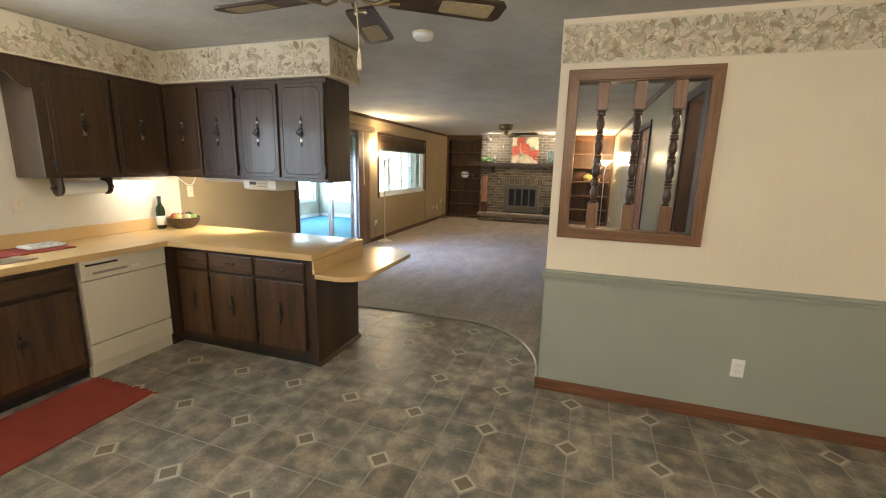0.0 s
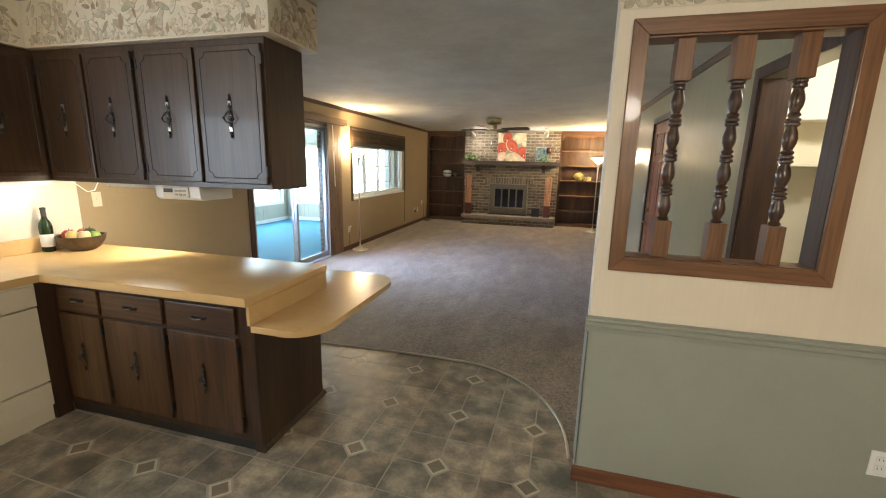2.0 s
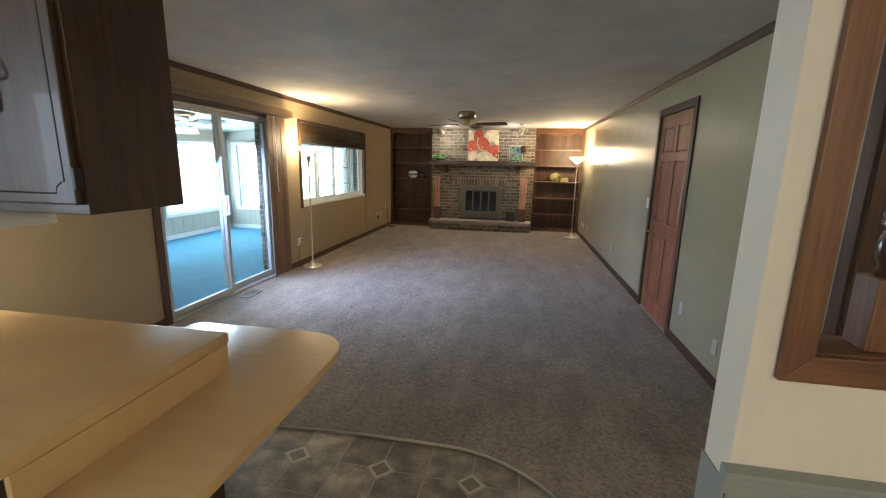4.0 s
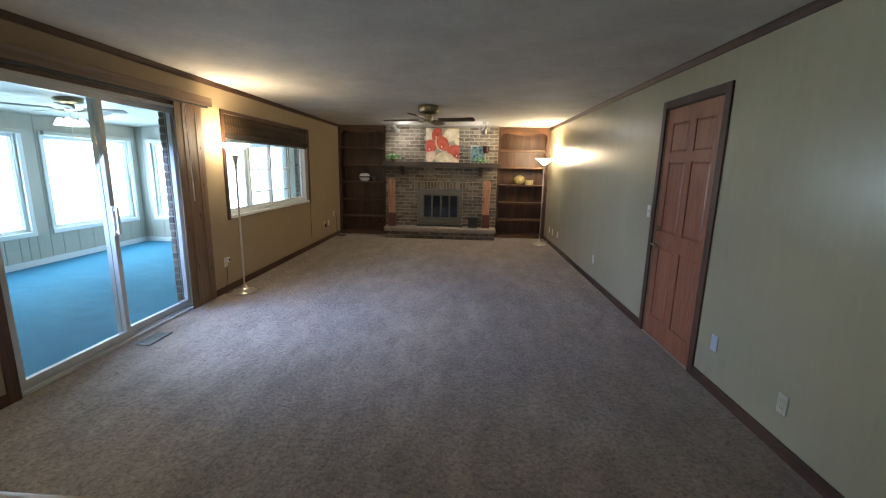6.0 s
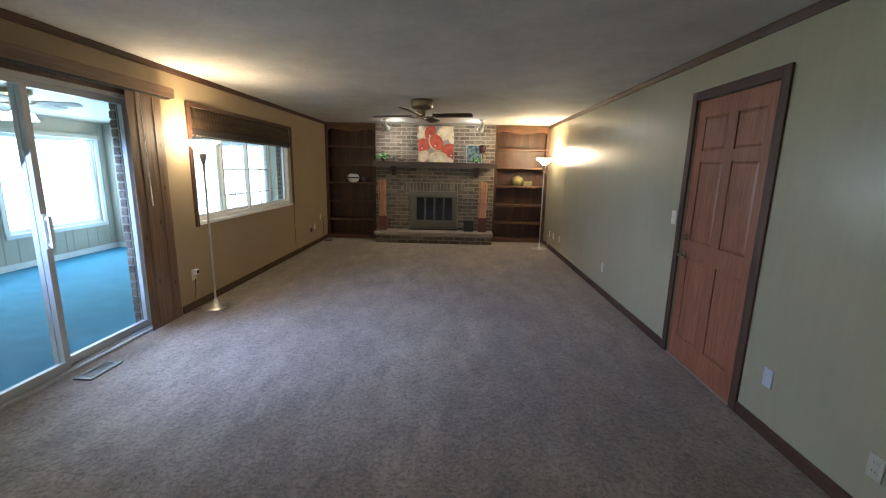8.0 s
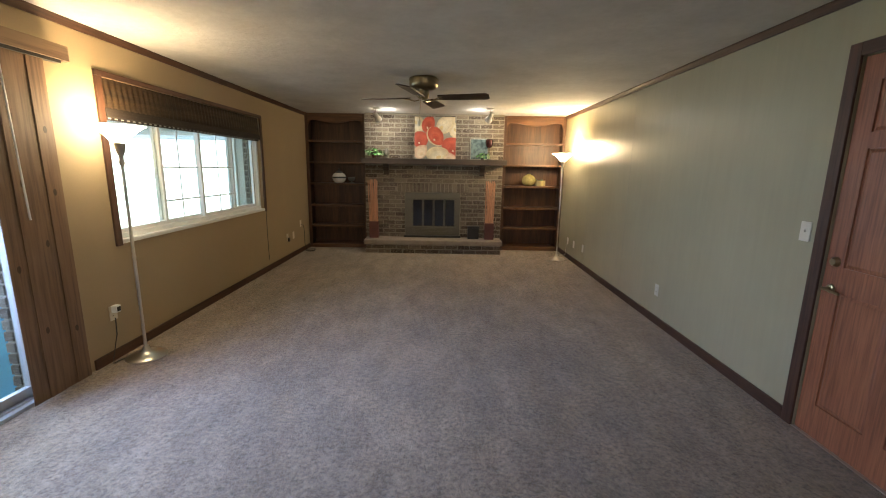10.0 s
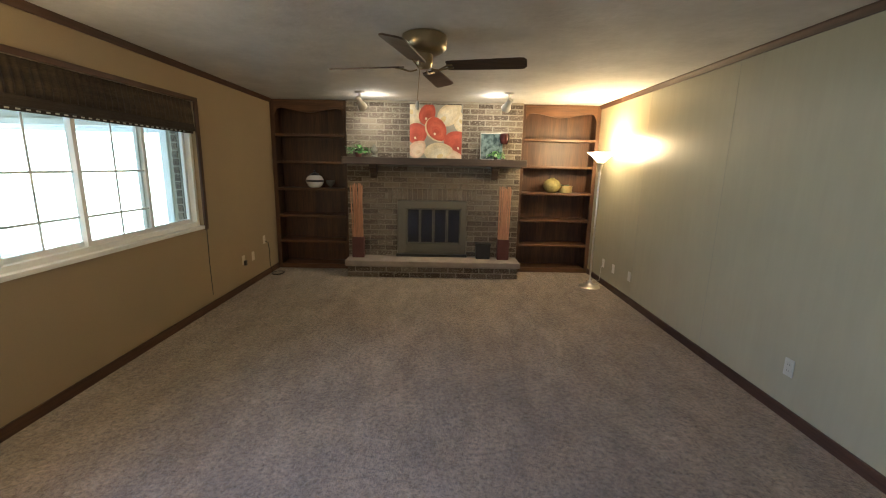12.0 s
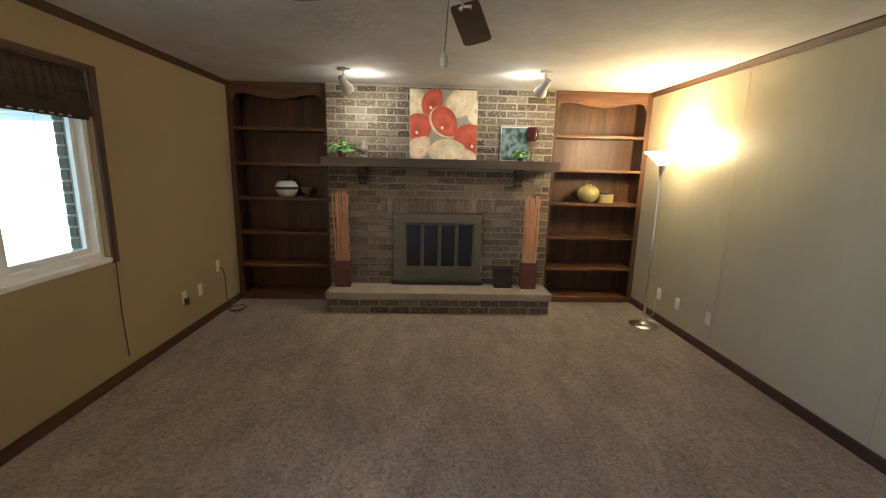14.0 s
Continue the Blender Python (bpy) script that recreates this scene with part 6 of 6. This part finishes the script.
part("wire", tube([(-3.545, 2.40, 1.30), (-3.52, 2.44, 1.36), (-3.49, 2.5, 1.39), (-3.46, 2.56, 1.395), (-3.43, 2.62, 1.34), (-3.40, 2.66, 1.29), (-3.37, 2.69, 1.30), (-3.34, 2.70, 1.36), (-3.32, 2.69, 1.395)], 0.0035, 6), M_WHITE, wr, smooth=True)

settle(-0.10, 0.06, 0.0, bt)
settle(-0.10, 0.05, 0.0, bw, *fruits)
settle(-0.06, 0.05, 0.0, mt, ph, sk)
settle(-0.06, 0.10, 0.0, ul, wr)
settle(-0.06, 0.05, -0.015, tw)
settle(-0.10, 0.10, -0.015, ul2)
settle(-0.075, 0.125, -0.015, rd)

# rug with fringe
rg = thing("kitchen_rug", -2.7, 0.9, 0.0, "red woven cotton rug with fringed ends", "rug")
bm = bmesh.new()
bmesh.ops.create_grid(bm, x_segments=18, y_segments=40, size=0.5, matrix=Matrix.Translation((-2.68, 0.79, 0.010)) @ Matrix.Rotation(radians(2), 4, "Z") @ Matrix.Diagonal((0.56, 1.30, 1, 1)))
for v in bm.verts:
    v.co.z += 0.004 * noise.noise(v.co * 5)
bmesh.ops.solidify(bm, geom=bm.faces[:], thickness=0.006)
part("weave", bm, M_RUGM, rg, smooth=True)
random.seed(14)
for i in range(30):
    x = -2.95 + 0.55 * i / 29 - 0.02
    y = 1.44
    part("tassel", tube([(x, y - 0.01, 0.012), (x + random.uniform(-0.008, 0.008), y + 0.02, 0.009), (x + random.uniform(-0.016, 0.016), y + 0.045 + random.uniform(-0.01, 0.012), 0.005)], 0.005, 5), M_RUGM, rg)

# overhead
M_CANE = paint("pale_cane", (0.50, 0.42, 0.27), 0.7, 0.15, 60, 200, 0.5)
kfan = ceiling_fan("ceiling_fan", -0.73, 1.19, CEIL, 2.165, 0.625, 5, 105, M_BRASS, wood("kitchen_blade", (0.06, 0.036, 0.02), (0.13, 0.08, 0.045), 0.5, "x", 6, 0.1), "brass kitchen ceiling fan with cane-inset blades", M_CANE)
part("pull_chain", tube([(-0.70, 1.20, 2.16), (-0.69, 1.20, 1.965)], 0.003, 6), M_BRASS, kfan)
part("chain_fob", lathe([(0, 0), (0.008, 0.004), (0.010, 0.02), (0.007, 0.06), (0.004, 0.075), (0, 0.078)], -0.69, 1.20, 1.89, 12), M_IVORY, kfan, "ivory pull fob", True)
sm = thing("smoke_detector", -0.93, 2.50, CEIL, "round off-white smoke detector on the ceiling", "smoke detector")
part("base", lathe([(0, 0), (0.075, 0), (0.075, -0.012), (0, -0.012)], -0.93, 2.50, CEIL, 28), M_IVORY, sm, smooth=True)
part("cover", lathe([(0.07, -0.012), (0.068, -0.03), (0.055, -0.042), (0.03, -0.045), (0, -0.045)], -0.93, 2.50, CEIL, 28), M_WHITE, sm, smooth=True)
cl = thing("ceiling_light", -2.60, 0.72, CEIL, "lit round glass ceiling light above the sink", "ceiling light")
part("base", lathe([(0, 0), (0.15, 0), (0.15, -0.02), (0, -0.02)], -2.60, 0.72, CEIL, 28), M_BRASS, cl, smooth=True)
part("dome", lathe([(0.145, -0.02), (0.14, -0.05), (0.11, -0.085), (0.06, -0.105), (0, -0.11)], -2.60, 0.72, CEIL, 28), M_BULB, cl, "lit white glass dome", True)
lamp("sink_light_bulb", "POINT", pose(-2.60, 0.72, CEIL - 0.20), 13, (1.0, 0.88, 0.68), r=0.1)
# unseen fixture and bulb behind the start of the walk, added to light the kitchen
cl2 = thing("ceiling_light", 0.5, -0.9, CEIL, "unseen round glass ceiling light added to brighten the kitchen", "ceiling light")
part("base", lathe([(0, 0), (0.15, 0), (0.15, -0.02), (0, -0.02)], 0.5, -0.9, CEIL, 28), M_BRASS, cl2, smooth=True)
part("dome", lathe([(0.145, -0.02), (0.14, -0.05), (0.11, -0.085), (0.06, -0.105), (0, -0.11)], 0.5, -0.9, CEIL, 28), M_BULB, cl2, "lit white glass dome", True)
lamp("added_kitchen_bulb", "POINT", pose(0.5, -0.9, CEIL - 0.22), KITCHEN_W, (1.0, 0.88, 0.69), r=0.14)
lamp("kitchen_window_daylight", "AREA", look((KW - 0.1, 0.3, 1.55), (0, 1.4, 1.3)), 30, (0.75, 0.88, 1.0), w=1.2, h=0.85)

# ---- floor tiles of the vinyl, last ----
def tile_mat():
    m, n, l, b = nodes("mottled_vinyl_tile")
    oi = n.new("ShaderNodeObjectInfo")
    base = ramp(n, l, oi.outputs["Random"], [(0.0, (0.170, 0.147, 0.115)), (0.35, (0.235, 0.205, 0.160)), (0.6, (0.20, 0.190, 0.155)), (1.0, (0.29, 0.252, 0.198))])
    tc = n.new("ShaderNodeTexCoord")
    geo = n.new("ShaderNodeNewGeometry")
    t1, t2 = n.new("ShaderNodeTexNoise"), n.new("ShaderNodeTexNoise")
    for t, s, d in ((t1, 8.0, 5), (t2, 55.0, 4)):
        t.inputs["Scale"].default_value, t.inputs["Detail"].default_value = s, d
        l.new(geo.outputs["Position"], t.inputs["Vector"])
    col = mul(n, l, base, ramp(n, l, t1.outputs["Fac"], [(0.36, (0.60, 0.60, 0.60)), (0.5, (1.0, 0.98, 0.95)), (0.64, (1.65, 1.55, 1.38))]))
    col = mul(n, l, col, ramp(n, l, t2.outputs["Fac"], [(0.3, (0.8, 0.8, 0.8)), (0.7, (1.12, 1.12, 1.12))]))
    l.new(col, b.inputs["Base Color"])
    l.new(ramp(n, l, t1.outputs["Fac"], [(0.3, (0.30,) * 3), (0.7, (0.42,) * 3)]), b.inputs["Roughness"])
    bump(n, l, b, t2.outputs["Fac"], 0.12, 0.001)
    return m


M_TILE = tile_mat()
M_DIAM = paint("diamond_border", (0.52, 0.46, 0.34), 0.38, 0.12, 20, 80, 0.1)
M_DIAI = paint("diamond_heart", (0.19, 0.155, 0.105), 0.38, 0.12, 20, 80, 0.1)
P, DG, JT, TZ = 0.4665, 0.075, 0.008, 0.0012
ROT = Matrix.Translation((-0.703, 2.348, 0)) @ Matrix.Rotation(radians(-1.5), 4, "Z")


def tile_mesh():
    """A square tile with one corner cut for the diamond insert at the origin."""
    h, j = P / 2, JT / 2
    pts = [(DG + j, j), (h - j, j), (h - j, h - j), (j, h - j), (j, DG + j)]
    bm = prism(pts, -0.004, TZ)
    me = bpy.data.meshes.new("tile")
    bmesh.ops.recalc_face_normals(bm, faces=bm.faces)
    bm.to_mesh(me)
    bm.free()
    me.materials.append(M_TILE)
    return me


def diamond_mesh():
    bm = bmesh.new()
    r0, r1 = DG - JT, DG - 0.025
    for r, z, k in ((r0, TZ, 0), (r1, TZ + 0.0006, 1)):
        vs = [bm.verts.new((r * a, r * b, z)) for a, b in ((1, 0), (0, 1), (-1, 0), (0, -1))]
        lo = [bm.verts.new((v.co.x, v.co.y, -0.004)) for v in vs]
        bm.faces.new(vs).material_index = k
        for i in range(4):
            bm.faces.new((lo[i], lo[(i + 1) % 4], vs[(i + 1) % 4], vs[i])).material_index = k
    me = bpy.data.meshes.new("diamond_insert")
    bm.to_mesh(me)
    bm.free()
    me.materials.append(M_DIAM)
    me.materials.append(M_DIAI)
    return me


TILE, DIAMOND = tile_mesh(), diamond_mesh()
floor_k = bpy.data.objects["floor_kitchen"]


def hidden(x, y):
    """Under the cabinets, the carpet or outside the walls."""
    if x < -3.2 or x > 2.6 or (x < -1.9 and y > 2.35) or (x < -3.05 and y > 0):
        return True
    if x > 0.0:
        return y > DIV + 0.15
    return y > 3.68 or (x > -0.6 and y > 3.45) or (x > -0.25 and y > 3.2) or (x > -0.05 and y > 2.75)


rest = bmesh.new()
for i in range(-6, 8):
    for j in range(-9, 4):
        for q in range(4):
            m = ROT @ Matrix.Translation((i * P, j * P, 0)) @ Matrix.Rotation(math.pi / 2 * q, 4, "Z")
            c = m @ Vector((P / 4, P / 4, 0))
            if hidden(c.x, c.y):
                continue
            if c.y > 0.75:
                ob = new("tile", TILE)
                ob.parent = floor_k
                ob.matrix_basis = m
            else:
                n0 = len(rest.verts)
                rest.from_mesh(TILE)
                rest.verts.ensure_lookup_table()
                bmesh.ops.transform(rest, matrix=m, verts=rest.verts[n0:])
        m = ROT @ Matrix.Translation((i * P, j * P, 0))
        c = m @ Vector((0, 0, 0))
        if not hidden(c.x, c.y):
            ob = new("diamond_insert", DIAMOND)
            ob.parent = floor_k
            ob.matrix_basis = m
ob = part("tile_rest", rest, M_TILE, floor_k)
ob["kind"] = "stuff"
